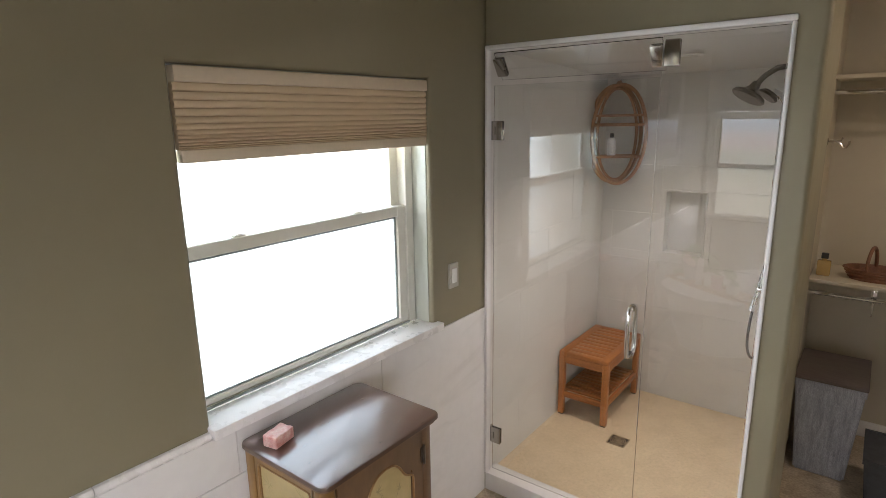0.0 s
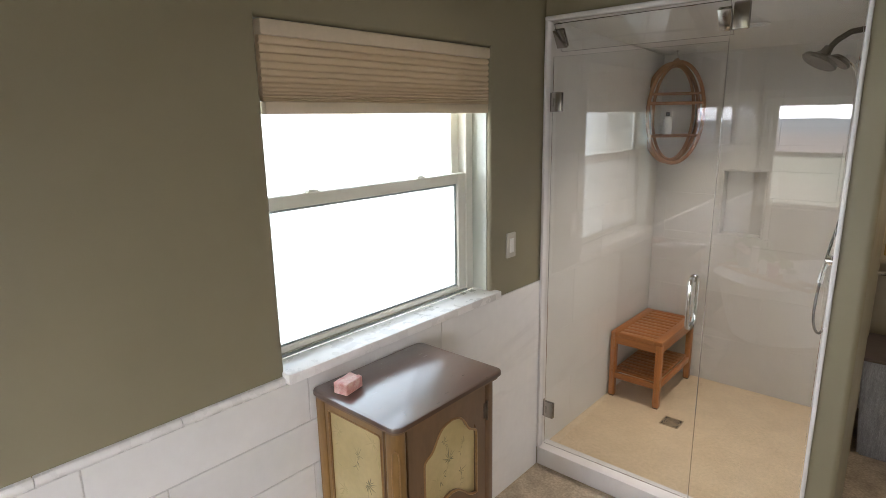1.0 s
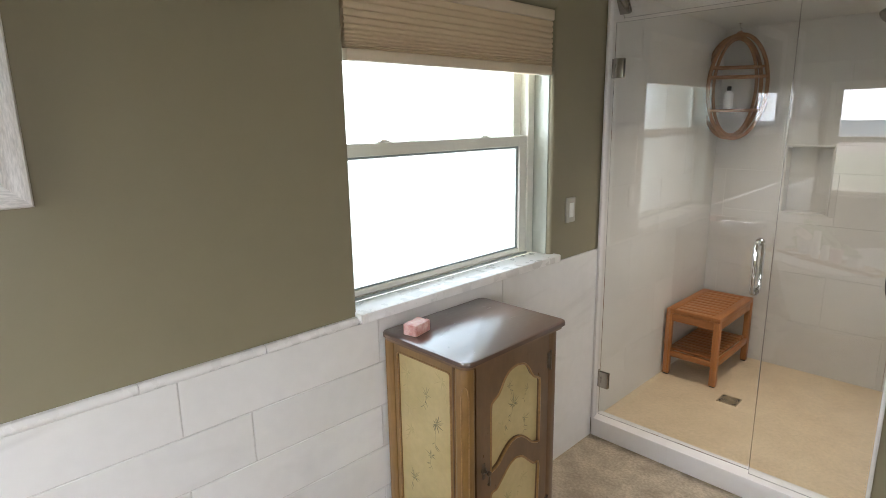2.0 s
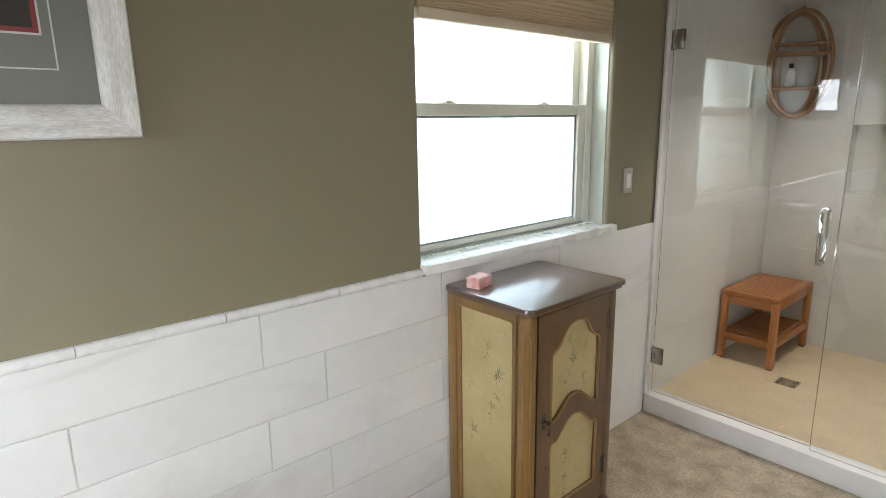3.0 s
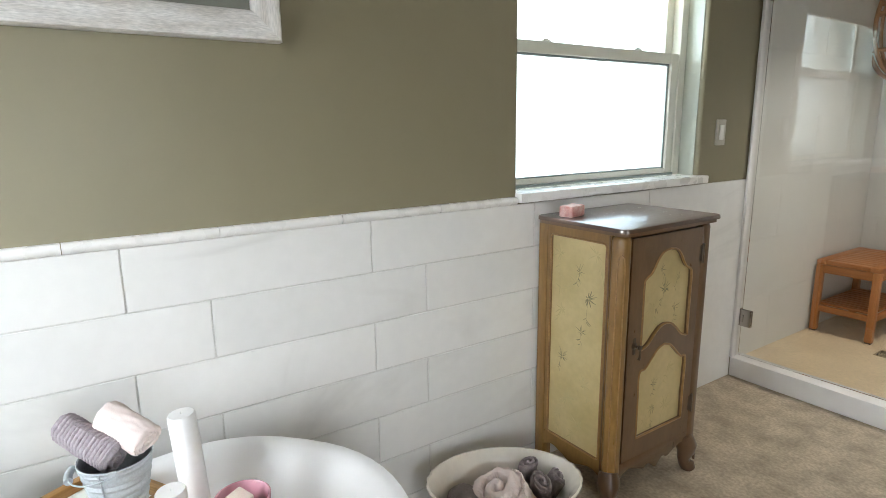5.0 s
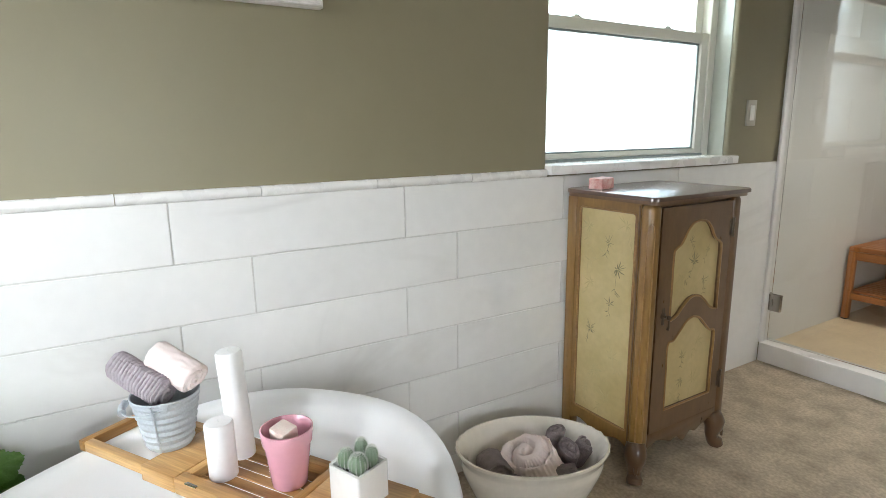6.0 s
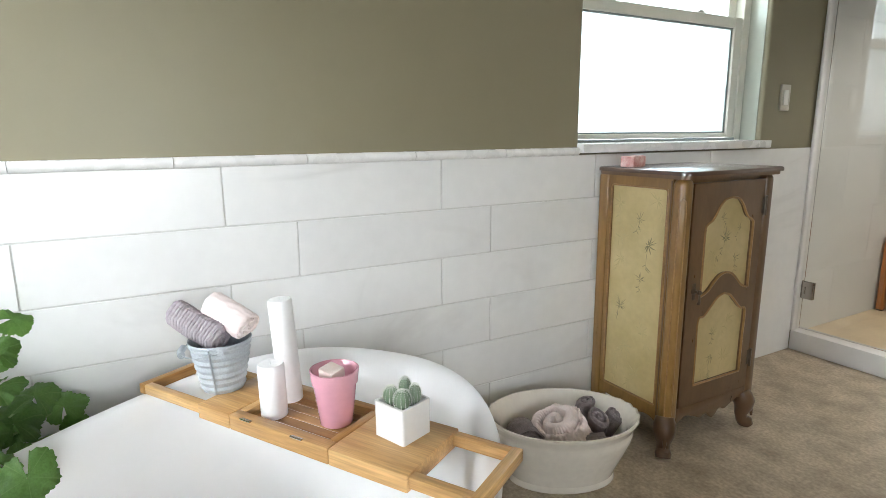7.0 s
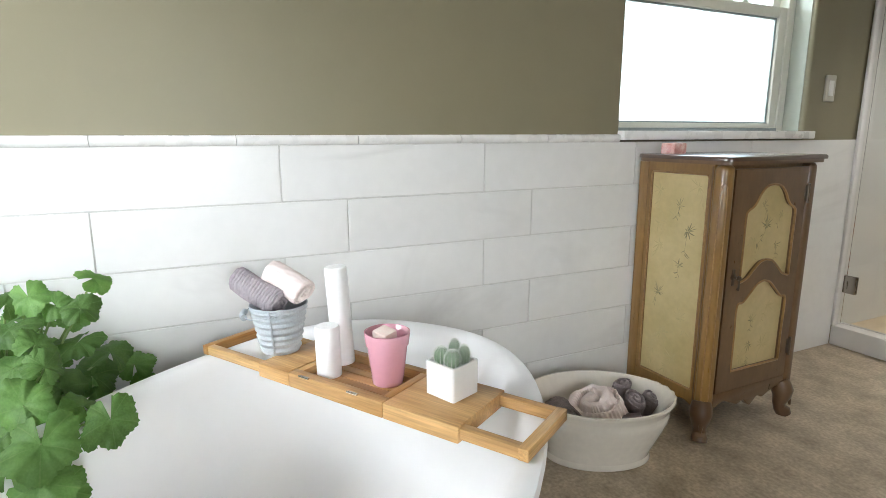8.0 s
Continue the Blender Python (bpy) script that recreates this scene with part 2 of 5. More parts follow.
INKM = mat("dark_print", (0.03, 0.025, 0.025), 0.6, (0.06, 0.045, 0.04), 18, 0.5)
SHFLOOR = mat("beige_stone_mosaic", (0.72, 0.58, 0.39), 0.4, (0.62, 0.48, 0.31), 7, 0.6, bump=0.1, bscale=60, fine=0.1, vary=0.05)
DRAINM = mat("bronze_drain", (0.4, 0.31, 0.2), 0.4, metal=0.7, fine=0.1)
DARK = mat("drain_dark", (0.012, 0.011, 0.01), 0.8)
HAMPER = mat("woven_grey_hamper", (0.62, 0.64, 0.69), 0.7, (0.3, 0.315, 0.35), 14, 0.5, fine=0.45, stretch=(5, 5, 0.7))
HAMPERL = mat("brown_hamper_lid", (0.13, 0.1, 0.085), 0.5, (0.09, 0.07, 0.06), 14, 0.6, fine=0.15, stretch=(1, 6, 1))
CHARCOAL = mat("charcoal_fabric", (0.06, 0.062, 0.066), 0.85, (0.04, 0.041, 0.045), 30, 0.6, bump=0.4, bscale=200, fine=0.25)
WICKER = mat("wicker", (0.26, 0.11, 0.055), 0.6, (0.15, 0.06, 0.03), 60, 0.6, bump=0.6, bscale=120, fine=0.25)
AMBER = mat("amber_bottle", (0.45, 0.3, 0.11), 0.12, fine=0.05, coat=0.6)
BLACK = mat("black_plastic", (0.015, 0.015, 0.016), 0.35)
WHITEP = mat("white_plastic", (0.8, 0.8, 0.79), 0.3)
WHITET = mat("white_trim", (0.82, 0.81, 0.78), 0.35, (0.8, 0.79, 0.76), 6, 0.8, fine=0.02)
LEAF = mat("geranium_leaf", (0.155, 0.28, 0.075), 0.5, (0.085, 0.18, 0.045), 24, 0.6, bump=0.7, bscale=110, fine=0.2, vary=0.4, spec=0.3)
STEM = mat("geranium_stem", (0.2, 0.3, 0.08), 0.5, (0.14, 0.22, 0.06), 30, 0.6)
POTM = mat("dark_pot", (0.03, 0.035, 0.035), 0.5, (0.02, 0.022, 0.022), 12, 0.6)
GRASS = mat("green_meadow", (0.12, 0.165, 0.07), 0.9, (0.18, 0.165, 0.105), 0.12, 0.5, fine=0.3, detail=8)
FIELD = mat("dry_field", (0.28, 0.2, 0.16), 0.9, (0.2, 0.17, 0.12), 0.015, 0.5, fine=0.3, detail=8)
HILL = mat("far_hill", (0.16, 0.2, 0.22), 0.9, (0.2, 0.22, 0.22), 0.004, 0.5, fine=0.1)
SKYB = bpy.data.materials.new("pale_cloud")
SKYB.use_nodes = True
SKYB.node_tree.nodes["Principled BSDF"].inputs["Base Color"].default_value = (0, 0, 0, 1)
SKYB.node_tree.nodes["Principled BSDF"].inputs["Emission Color"].default_value = (0.93, 0.97, 1.0, 1)
SKYB.node_tree.nodes["Principled BSDF"].inputs["Emission Strength"].default_value = 2.6
BLOCKM = mat("blocker_brown", (0.42, 0.33, 0.24), 0.9, (0.38, 0.3, 0.22), 3, 0.6, bump=0.4, bscale=60)

CABT.node_tree.nodes["Principled BSDF"].inputs["Coat IOR"].default_value = 1.8
# crossed strands of the hamper's weave
n, l = HAMPER.node_tree.nodes, HAMPER.node_tree.links
co, prod, rng, mixc, bp = (n.new(k) for k in ("ShaderNodeTexCoord", "ShaderNodeMath", "ShaderNodeMapRange", "ShaderNodeMix", "ShaderNodeBump"))
prod.operation = "MULTIPLY"
for k, (way, size) in enumerate((("Z", 60.0), ("X", 70.0))):
    wv = n.new("ShaderNodeTexWave")
    wv.bands_direction = way
    wv.inputs["Scale"].default_value, wv.inputs["Distortion"].default_value, wv.inputs["Detail Scale"].default_value = size, 6.0, 9.0
    l.new(co.outputs["Object"], wv.inputs["Vector"])
    l.new(wv.outputs["Fac"], prod.inputs[k])
rng.inputs["To Min"].default_value, rng.inputs["To Max"].default_value = 0.45, 0.0
l.new(prod.outputs[0], rng.inputs["Value"])
mixc.data_type = "RGBA"
mixc.inputs["B"].default_value = (0.16, 0.165, 0.18, 1)
l.new(rng.outputs[0], mixc.inputs["Factor"])
l.new(next(x for x in n if x.bl_idname == "ShaderNodeHueSaturation").outputs[0], mixc.inputs["A"])
l.new(mixc.outputs["Result"], n["Principled BSDF"].inputs["Base Color"])
bp.inputs["Strength"].default_value, bp.inputs["Distance"].default_value = 0.6, 0.003
l.new(prod.outputs[0], bp.inputs["Height"])
l.new(bp.outputs[0], n["Principled BSDF"].inputs["Normal"])

# paler veins that fan out from each leaf's stalk
n, l = LEAF.node_tree.nodes, LEAF.node_tree.links
co, sep, ang, five, cosn, band, mixc = (n.new(k) for k in ("ShaderNodeTexCoord", "ShaderNodeSeparateXYZ", "ShaderNodeMath", "ShaderNodeMath", "ShaderNodeMath", "ShaderNodeMapRange", "ShaderNodeMix"))
l.new(co.outputs["Object"], sep.inputs[0])
ang.operation, five.operation, cosn.operation = "ARCTAN2", "MULTIPLY_ADD", "COSINE"
l.new(sep.outputs["Y"], ang.inputs[0])
l.new(sep.outputs["X"], ang.inputs[1])
five.inputs[1].default_value, five.inputs[2].default_value = 5.1, 0.2
l.new(ang.outputs[0], five.inputs[0])
l.new(five.outputs[0], cosn.inputs[0])
band.inputs["From Min"].default_value, band.inputs["From Max"].default_value, band.inputs["To Max"].default_value = 0.985, 0.999, 0.28
l.new(cosn.outputs[0], band.inputs["Value"])
mixc.data_type = "RGBA"
mixc.inputs["B"].default_value = (0.26, 0.38, 0.14, 1)
l.new(band.outputs[0], mixc.inputs["Factor"])
l.new(next(x for x in n if x.bl_idname == "ShaderNodeHueSaturation").outputs[0], mixc.inputs["A"])
l.new(mixc.outputs["Result"], n["Principled BSDF"].inputs["Base Color"])

# leaves and blind cloth let a little light through
for m, c, f in ((LEAF, (0.16, 0.34, 0.05, 1), 0.3), (FABRIC, (0.7, 0.58, 0.42, 1), 0.05)):
    n, l = m.node_tree.nodes, m.node_tree.links
    tr, mx = n.new("ShaderNodeBsdfTranslucent"), n.new("ShaderNodeMixShader")
    tr.inputs["Color"].default_value = c
    mx.inputs[0].default_value = f
    l.new(n["Principled BSDF"].outputs[0], mx.inputs[1])
    l.new(tr.outputs[0], mx.inputs[2])
    l.new(mx.outputs[0], n["Material Output"].inputs["Surface"])

# ---- mesh helpers ----


def box(bm, lo, hi, bev=0.0, seg=2, m=None):
    c = [(a + b) / 2 for a, b in zip(lo, hi)]
    s = [abs(b - a) for a, b in zip(lo, hi)]
    mx = Matrix.Translation(c) @ Matrix.Diagonal((*s, 1))
    vs = bmesh.ops.create_cube(bm, size=1, matrix=(m @ mx) if m else mx)["verts"]
    if bev:
        es = list({e for v in vs for e in v.link_edges})
        bmesh.ops.bevel(bm, geom=es, offset=bev, segments=seg, affect="EDGES", profile=0.5)
    return bm


def boxbm(lo, hi, bev=0.0, seg=2, m=None):
    return box(bmesh.new(), lo, hi, bev, seg, m)


def lathe(bm, prof, seg=40, sx=1.0, sy=1.0, close=False, m=None):
    """Turns a profile of (radius, height) round z."""
    rings = []
    for r, z in prof:
        if r < 1e-6:
            v = Vector((0, 0, z))
            rings.append([bm.verts.new(m @ v if m else v)])
        else:
            ring = []
            for k in range(seg):
                a = 2 * math.pi * k / seg
                v = Vector((r * sx * math.cos(a), r * sy * math.sin(a), z))
                ring.append(bm.verts.new(m @ v if m else v))
            rings.append(ring)
    for a, b in zip(rings, rings[1:] + (rings[:1] if close else [])):
        for k in range(seg):
            k2 = (k + 1) % seg
            if len(a) == 1 and len(b) == 1:
                continue
            if len(a) == 1:
                bm.faces.new((a[0], b[k2], b[k]))
            elif len(b) == 1:
                bm.faces.new((a[k], a[k2], b[0]))
            else:
                bm.faces.new((a[k], a[k2], b[k2], b[k]))
    bmesh.ops.recalc_face_normals(bm, faces=bm.faces)
    return bm


def tube(bm, pts, r, seg=10, closed=False, caps=True, flat=1.0):
    """A round or flattened bar along points; r may be one radius or one for each point."""
    pts = [Vector(p) for p in pts]
    n = len(pts)
    rs = r if isinstance(r, (list, tuple)) else [r] * n
    rings, up = [], None
    for i, p in enumerate(pts):
        a = pts[(i - 1) % n] if closed else pts[max(i - 1, 0)]
        b = pts[(i + 1) % n] if closed else pts[min(i + 1, n - 1)]
        d = (b - a).normalized()
        if up is None:
            up = d.orthogonal().normalized()
        up = (up - d * up.dot(d)).normalized()
        side = d.cross(up)
        rings.append([bm.verts.new(p + rs[i] * (math.cos(2 * math.pi * k / seg) * up + flat * math.sin(2 * math.pi * k / seg) * side)) for k in range(seg)])
    for a, b in zip(rings, rings[1:] + (rings[:1] if closed else [])):
        for k in range(seg):
            bm.faces.new((a[k], a[(k + 1) % seg], b[(k + 1) % seg], b[k]))
    if caps and not closed:
        bm.faces.new(rings[0][::-1])
        bm.faces.new(rings[-1])
    bmesh.ops.recalc_face_normals(bm, faces=bm.faces)
    return bm


def plate(bm, outline, depth, axis="x", at=0.0, bev=0.0):
    """A flat outline of (a, b) pushed out by depth along an axis, from the plane at."""
    def put(a, b, d):
        return {"x": (d, a, b), "y": (a, d, b), "z": (a, b, d)}[axis]
    lo = [bm.verts.new(put(a, b, at)) for a, b in outline]
    hi = [bm.verts.new(put(a, b, at + depth)) for a, b in outline]
    n = len(outline)
    f1, f2 = bm.faces.new(lo), bm.faces.new(hi)
    for k in range(n):
        bm.faces.new((lo[k], lo[(k + 1) % n], hi[(k + 1) % n], hi[k]))
    bmesh.ops.recalc_face_normals(bm, faces=bm.faces)
    if bev:
        bmesh.ops.bevel(bm, geom=list(f2.edges), offset=bev, segments=2, affect="EDGES", profile=0.5)
    return bm


def with_hole(bm, a0, a1, b0, b1, holes, d0, d1, axis):
    """A wall slab over (a0..a1, b0..b1), d0..d1 thick, with rectangular openings (a, b, a, b) cut right through."""
    As = sorted({a0, a1, *(h[0] for h in holes), *(h[2] for h in holes)})
    Bs = sorted({b0, b1, *(h[1] for h in holes), *(h[3] for h in holes)})

    def put(a, b, d):
        return {"x": (d, a, b), "y": (a, d, b), "z": (a, b, d)}[axis]

    def solid(i, j):
        if not (0 <= i < len(As) - 1 and 0 <= j < len(Bs) - 1):
            return False
        ca, cb = (As[i] + As[i + 1]) / 2, (Bs[j] + Bs[j + 1]) / 2
        return not any(h[0] < ca < h[2] and h[1] < cb < h[3] for h in holes)
    cache = {}

    def v(i, j, k):
        if (i, j, k) not in cache:
            cache[i, j, k] = bm.verts.new(put(As[i], Bs[j], (d0, d1)[k]))
        return cache[i, j, k]
    for i in range(len(As) - 1):
        for j in range(len(Bs) - 1):
            if not solid(i, j):
                continue
            for k in (0, 1):
                bm.faces.new((v(i, j, k), v(i + 1, j, k), v(i + 1, j + 1, k), v(i, j + 1, k)))
            for (di, dj, p, q) in ((-1, 0, (0, 0), (0, 1)), (1, 0, (1, 0), (1, 1)), (0, -1, (0, 0), (1, 0)), (0, 1, (0, 1), (1, 1))):
                if not solid(i + di, j + dj):
                    bm.faces.new((v(i + p[0], j + p[1], 0), v(i + q[0], j + q[1], 0), v(i + q[0], j + q[1], 1), v(i + p[0], j + p[1], 1)))
    bmesh.ops.recalc_face_normals(bm, faces=bm.faces)
    return bm


def part(name, bm, material, parent=None, label="", smooth=True, at=None):
    me = bpy.data.meshes.new(name)
    if smooth:
        for f in bm.faces:
            f.smooth = True
    bm.to_mesh(me)
    bm.free()
    me.materials.append(material)
    if smooth:
        me.set_sharp_from_angle(angle=radians(38))
    ob = new(name, me)
    if parent:
        ob.parent = parent
    if at is not None:
        ob.matrix_basis = at
    if label:
        ob["label"] = label
    return ob


def piece(name, mesh, parent, m):
    """One more object on a mesh that its fellows share."""
    ob = new(name, mesh)
    ob.parent = parent
    ob.matrix_basis = m
    return ob


def thing(name, m, label, category, group="", kind=""):
    ob = new(name)
    ob.empty_display_size = 0.05
    ob.matrix_basis = m
    return tagged(ob, label, category, group, kind)

# ---- outside ----
ground = tagged(part("ground", lathe(bmesh.new(), [(0, -0.82), (30, -0.85), (62, -1.9), (64, -2.0), (160, -7), (500, -22), (1050, -32), (1900, -36)], 72), GRASS), "green meadow round the house and dry fields beyond", "ground", kind="structure")
ground.data.materials.append(FIELD)
for f in ground.data.polygons:
    f.material_index = int(f.center.xy.length > 63)


def hill_range():
    bm = bmesh.new()
    rows = []
    for k in range(90):
        x = -1300 + 2600 * k / 89
        h = -8 + 7 * noise.noise((x / 260, 3.1, 0)) + 2.5 * noise.noise((x / 60, 7.7, 0))
        rows.append((bm.verts.new((x, -1080, -40)), bm.verts.new((x, -1200, h)), bm.verts.new((x, -1420, -40))))
    for a, b in zip(rows, rows[1:]):
        bm.faces.new((a[0], b[0], b[1], a[1]))
        bm.faces.new((a[1], b[1], b[2], a[2]))
    return bm


tagged(part("backdrop_hills", hill_range(), HILL), "low blue-grey hills on the horizon", "hills", kind="structure")
tagged(part("backdrop_sky", boxbm((-1600, -1470, -60), (1600, -1460, 900)), SKYB), "pale overcast sky beyond the hills", "sky", kind="structure")
# added block, never in direct view, cuts off part of the reflected pane
tagged(part("outside_pier", boxbm((-0.62, -1.8, -0.8), (-0.2, -1.5, 2.9), 0.01), BLOCKM), "unseen brown block added outside to darken the window's reflection", "pier", kind="structure")

# ---- the room's shell ----
X1, YB, ZC, FY = 3.2, -3.95, 2.62, -0.045
WY0, WY1, WZ0, WZ1 = -1.48, -0.44, 1.01, 2.058
FX = -0.008


def soften(bm, test, off=0.02, seg=4):
    es = [e for e in bm.edges if test(e.verts[0].co, e.verts[1].co)]
    bmesh.ops.bevel(bm, geom=es, offset=off, segments=seg, affect="EDGES", profile=0.5)
    return bm


bm = with_hole(bmesh.new(), YB - 0.2, 1.55, -0.05, ZC, [(WY0, WZ0, WY1, WZ1)], -0.2, FX, "x")
soften(bm, lambda a, b: abs(a.x - FX) < 1e-4 and abs(b.x - FX) < 1e-4 and WY0 - 1e-3 < a.y < WY1 + 1e-3 and WZ0 - 1e-3 < a.z < WZ1 + 1e-3
       and WY0 - 1e-3 < b.y < WY1 + 1e-3 and WZ0 - 1e-3 < b.z < WZ1 + 1e-3)
wall_w = tagged(part("wall_window", bm, WALL), "olive-taupe painted wall with a window opening", "wall", kind="structure")
# pale reveal lining of the window opening
rv = bmesh.new()
box(rv, (-0.198, WY1 - 0.004, WZ0), (-0.03, WY1 - 0.0005, WZ1 - 0.005))
box(rv, (-0.198, WY0 + 0.0005, WZ0), (-0.03, WY0 + 0.004, WZ1 - 0.005))
box(rv, (-0.198, WY0, WZ1 - 0.004), (-0.03, WY1, WZ1 - 0.0005))
part("reveal", rv, SAGE, wall_w, "sage painted window reveal", smooth=False)

BW = (0.03, 0.87, 1.12, 1.92)
wall_b = tagged(part("wall_back", with_hole(bmesh.new(), 0.0, X1 + 0.2, -0.05, ZC, [BW], YB - 0.2, YB, "y"), WALL), "unseen olive-taupe wall with an added window to the fields", "wall", kind="structure")
# opening added for the right-hand fill lamp
RW = (-3.5, 0.55, -2.3, 1.58)
wall_r = tagged(part("wall_right", with_hole(bmesh.new(), YB, 1.75, -0.05, ZC, [RW], X1, X1 + 0.2, "x"), WALL), "unseen olive-taupe wall with an added window", "wall", kind="structure")
tagged(part("ceiling", boxbm((-0.2, YB - 0.2, ZC), (X1 + 0.2, 1.95, ZC + 0.1)), CEIL), "unseen ceiling, painted dark to cut bounced light", "ceiling", kind="structure")
floor = tagged(part("floor", boxbm((-0.2, YB - 0.2, -0.1), (X1 + 0.2, 1.95, 0)), FLOOR), "mottled brown stained concrete floor", "floor", kind="structure")

# wall with the shower and closet openings
bm = with_hole(bmesh.new(), 0.0, X1, 0.0, ZC, [(0.0, 0.0, 1.168, 2.205), (1.27, 0.0, 2.4, 2.5)], FY, 0.055, "y")
soften(bm, lambda a, b: abs(a.y - FY) < 1e-4 and abs(b.y - FY) < 1e-4 and abs(a.x - 1.27) < 1e-4 and abs(b.x - 1.27) < 1e-4 and min(a.z, b.z) < 2.4, 0.022, 5)
tagged(part("wall_shower", bm, WALL), "olive-taupe wall framing the shower and closet openings", "wall", kind="structure")
tagged(part("wall_pier", boxbm((1.2, 0.055, 0), (1.27, 0.4, 2.5)), WALL), "olive-taupe pier between shower and closet", "wall", kind="structure")

# shower enclosure
SX, SY, SZ = 1.165, 1.37, 0.078
tagged(part("shower_floor", boxbm((0, 0.05, 0.0), (SX + 0.03, SY + 0.1, SZ)), SHFLOOR), "beige stone mosaic shower floor", "floor", kind="structure")
tagged(part("shower_curb", boxbm((0.0, FY, 0.0), (SX, 0.06, 0.1), 0.006), CURBM), "white marble shower curb", "curb", kind="structure")
NI = (0.40, 1.047, 0.652, 1.455)
wall_sb = tagged(part("wall_shower_back", with_hole(bmesh.new(), -0.0, SX + 0.035, 0.0, 2.3, [NI], SY + 0.008, SY + 0.09, "y"), SGROUT), "honed marble tiled shower wall with a niche", "wall", kind="structure")
part("niche_back", boxbm((NI[0] - 0.02, SY + 0.09, NI[1] - 0.02), (NI[2] + 0.02, SY + 0.1, NI[3] + 0.02)), STILE, wall_sb)
nb = bmesh.new()
for lo, hi in (((NI[0], SY - 0.003, NI[1]), (NI[2], SY + 0.088, NI[1] + 0.012)), ((NI[0], SY - 0.003, NI[3] - 0.012), (NI[2], SY + 0.088, NI[3])),
               ((NI[0], SY - 0.003, NI[1] + 0.012), (NI[0] + 0.012, SY + 0.088, NI[3] - 0.012)), ((NI[2] - 0.012, SY - 0.003, NI[1] + 0.012), (NI[2], SY + 0.088, NI[3] - 0.012))):
    box(nb, lo, hi, 0.002, 1)
part("niche_trim", nb, STILE, wall_sb, "marble edging of the niche", smooth=False)
wall_sr = tagged(part("wall_shower_right", boxbm((SX + 0.008, 0.055, 0.0), (1.2, 1.7, 2.3)), SGROUT), "honed marble tiled shower wall", "wall", kind="structure")
wall_sl = tagged(part("wall_shower_left", boxbm((FX, 0.0, 0.0), (-0.001, SY + 0.02, 2.3)), SGROUT), "honed marble tiled shower wall", "wall", kind="structure")
bm = bmesh.new()
vs = [bm.verts.new(p) for p in ((0, 0.055, 2.206), (1.2, 0.055, 2.206), (1.2, SY + 0.1, 2.14), (0, SY + 0.1, 2.14), (0, 0.055, 2.32), (1.2, 0.055, 2.32), (1.2, SY + 0.1, 2.32), (0, SY + 0.1, 2.32))]
for q in ((0, 1, 2, 3), (7, 6, 5, 4), (0, 4, 5, 1), (1, 5, 6, 2), (2, 6, 7, 3), (3, 7, 4, 0)):
    bm.faces.new([vs[k] for k in q])
tagged(part("ceiling_shower", bm, STILE, smooth=False), "sloping tiled shower ceiling", "ceiling", kind="structure")

# white pencil trim round the shower opening
trim = bmesh.new()
box(trim, (-0.002, FY - 0.006, 0.1), (0.014, -0.012, 2.205), 0.005)
box(trim, (-0.002, FY - 0.008, 2.194), (SX + 0.016, -0.012, 2.214), 0.006)
box(trim, (SX + 0.0, FY - 0.008, 0.1), (SX + 0.015, 0.02, 2.194), 0.006)
tagged(part("trim_shower", trim, CURBM), "white marble trim round the shower opening", "trim", kind="structure")

# closet beyond the pier
tagged(part("wall_closet_back", boxbm((1.2, 1.72, 0), (X1, 1.85, ZC)), CREAM), "cream closet wall", "wall", kind="structure")
tagged(part("wall_closet_side", boxbm((2.4, 0.055, 0), (2.5, 1.72, ZC)), CREAM), "cream closet side wall", "wall", kind="structure")
tagged(part("wall_closet_left", boxbm((1.2, 0.4, 0), (1.206, 1.72, ZC)), CREAM), "cream closet wall beside the shower", "wall", kind="structure")
tagged(part("baseboard", boxbm((1.206, 1.705, 0), (2.4, 1.72, 0.1), 0.004), WHITET), "white painted baseboard", "baseboard", kind="structure")

# ---- windows ----


def spline3(pts, n=6):
    """A smooth line through points of space."""
    out = []
    for i in range(len(pts) - 1):
        p = [Vector(pts[max(0, min(len(pts) - 1, i + d))]) for d in (-1, 0, 1, 2)]
        for k in range(n):
            t = k / n
            out.append(0.5 * (2 * p[1] + (p[2] - p[0]) * t + (2 * p[0] - 5 * p[1] + 4 * p[2] - p[3]) * t * t + (3 * p[1] - p[0] - 3 * p[2] + p[3]) * t ** 3))
    return out + [Vector(pts[-1])]



def sash(bm, x0, x1, z0, z1, y0, y1, side, bottom, top):
    box(bm, (x0, y0, z0), (x0 + side, y1, z1), 0.003, 1)
    box(bm, (x1 - side, y0, z0), (x1, y1, z1), 0.003, 1)
    box(bm, (x0 + side - 0.001, y0 + 0.0006, z0), (x1 - side + 0.001, y1 - 0.0006, z0 + bottom), 0.003, 1)
    box(bm, (x0 + side - 0.001, y0 + 0.0006, z1 - top), (x1 - side + 0.001, y1 - 0.0006, z1), 0.003, 1)
    return bm


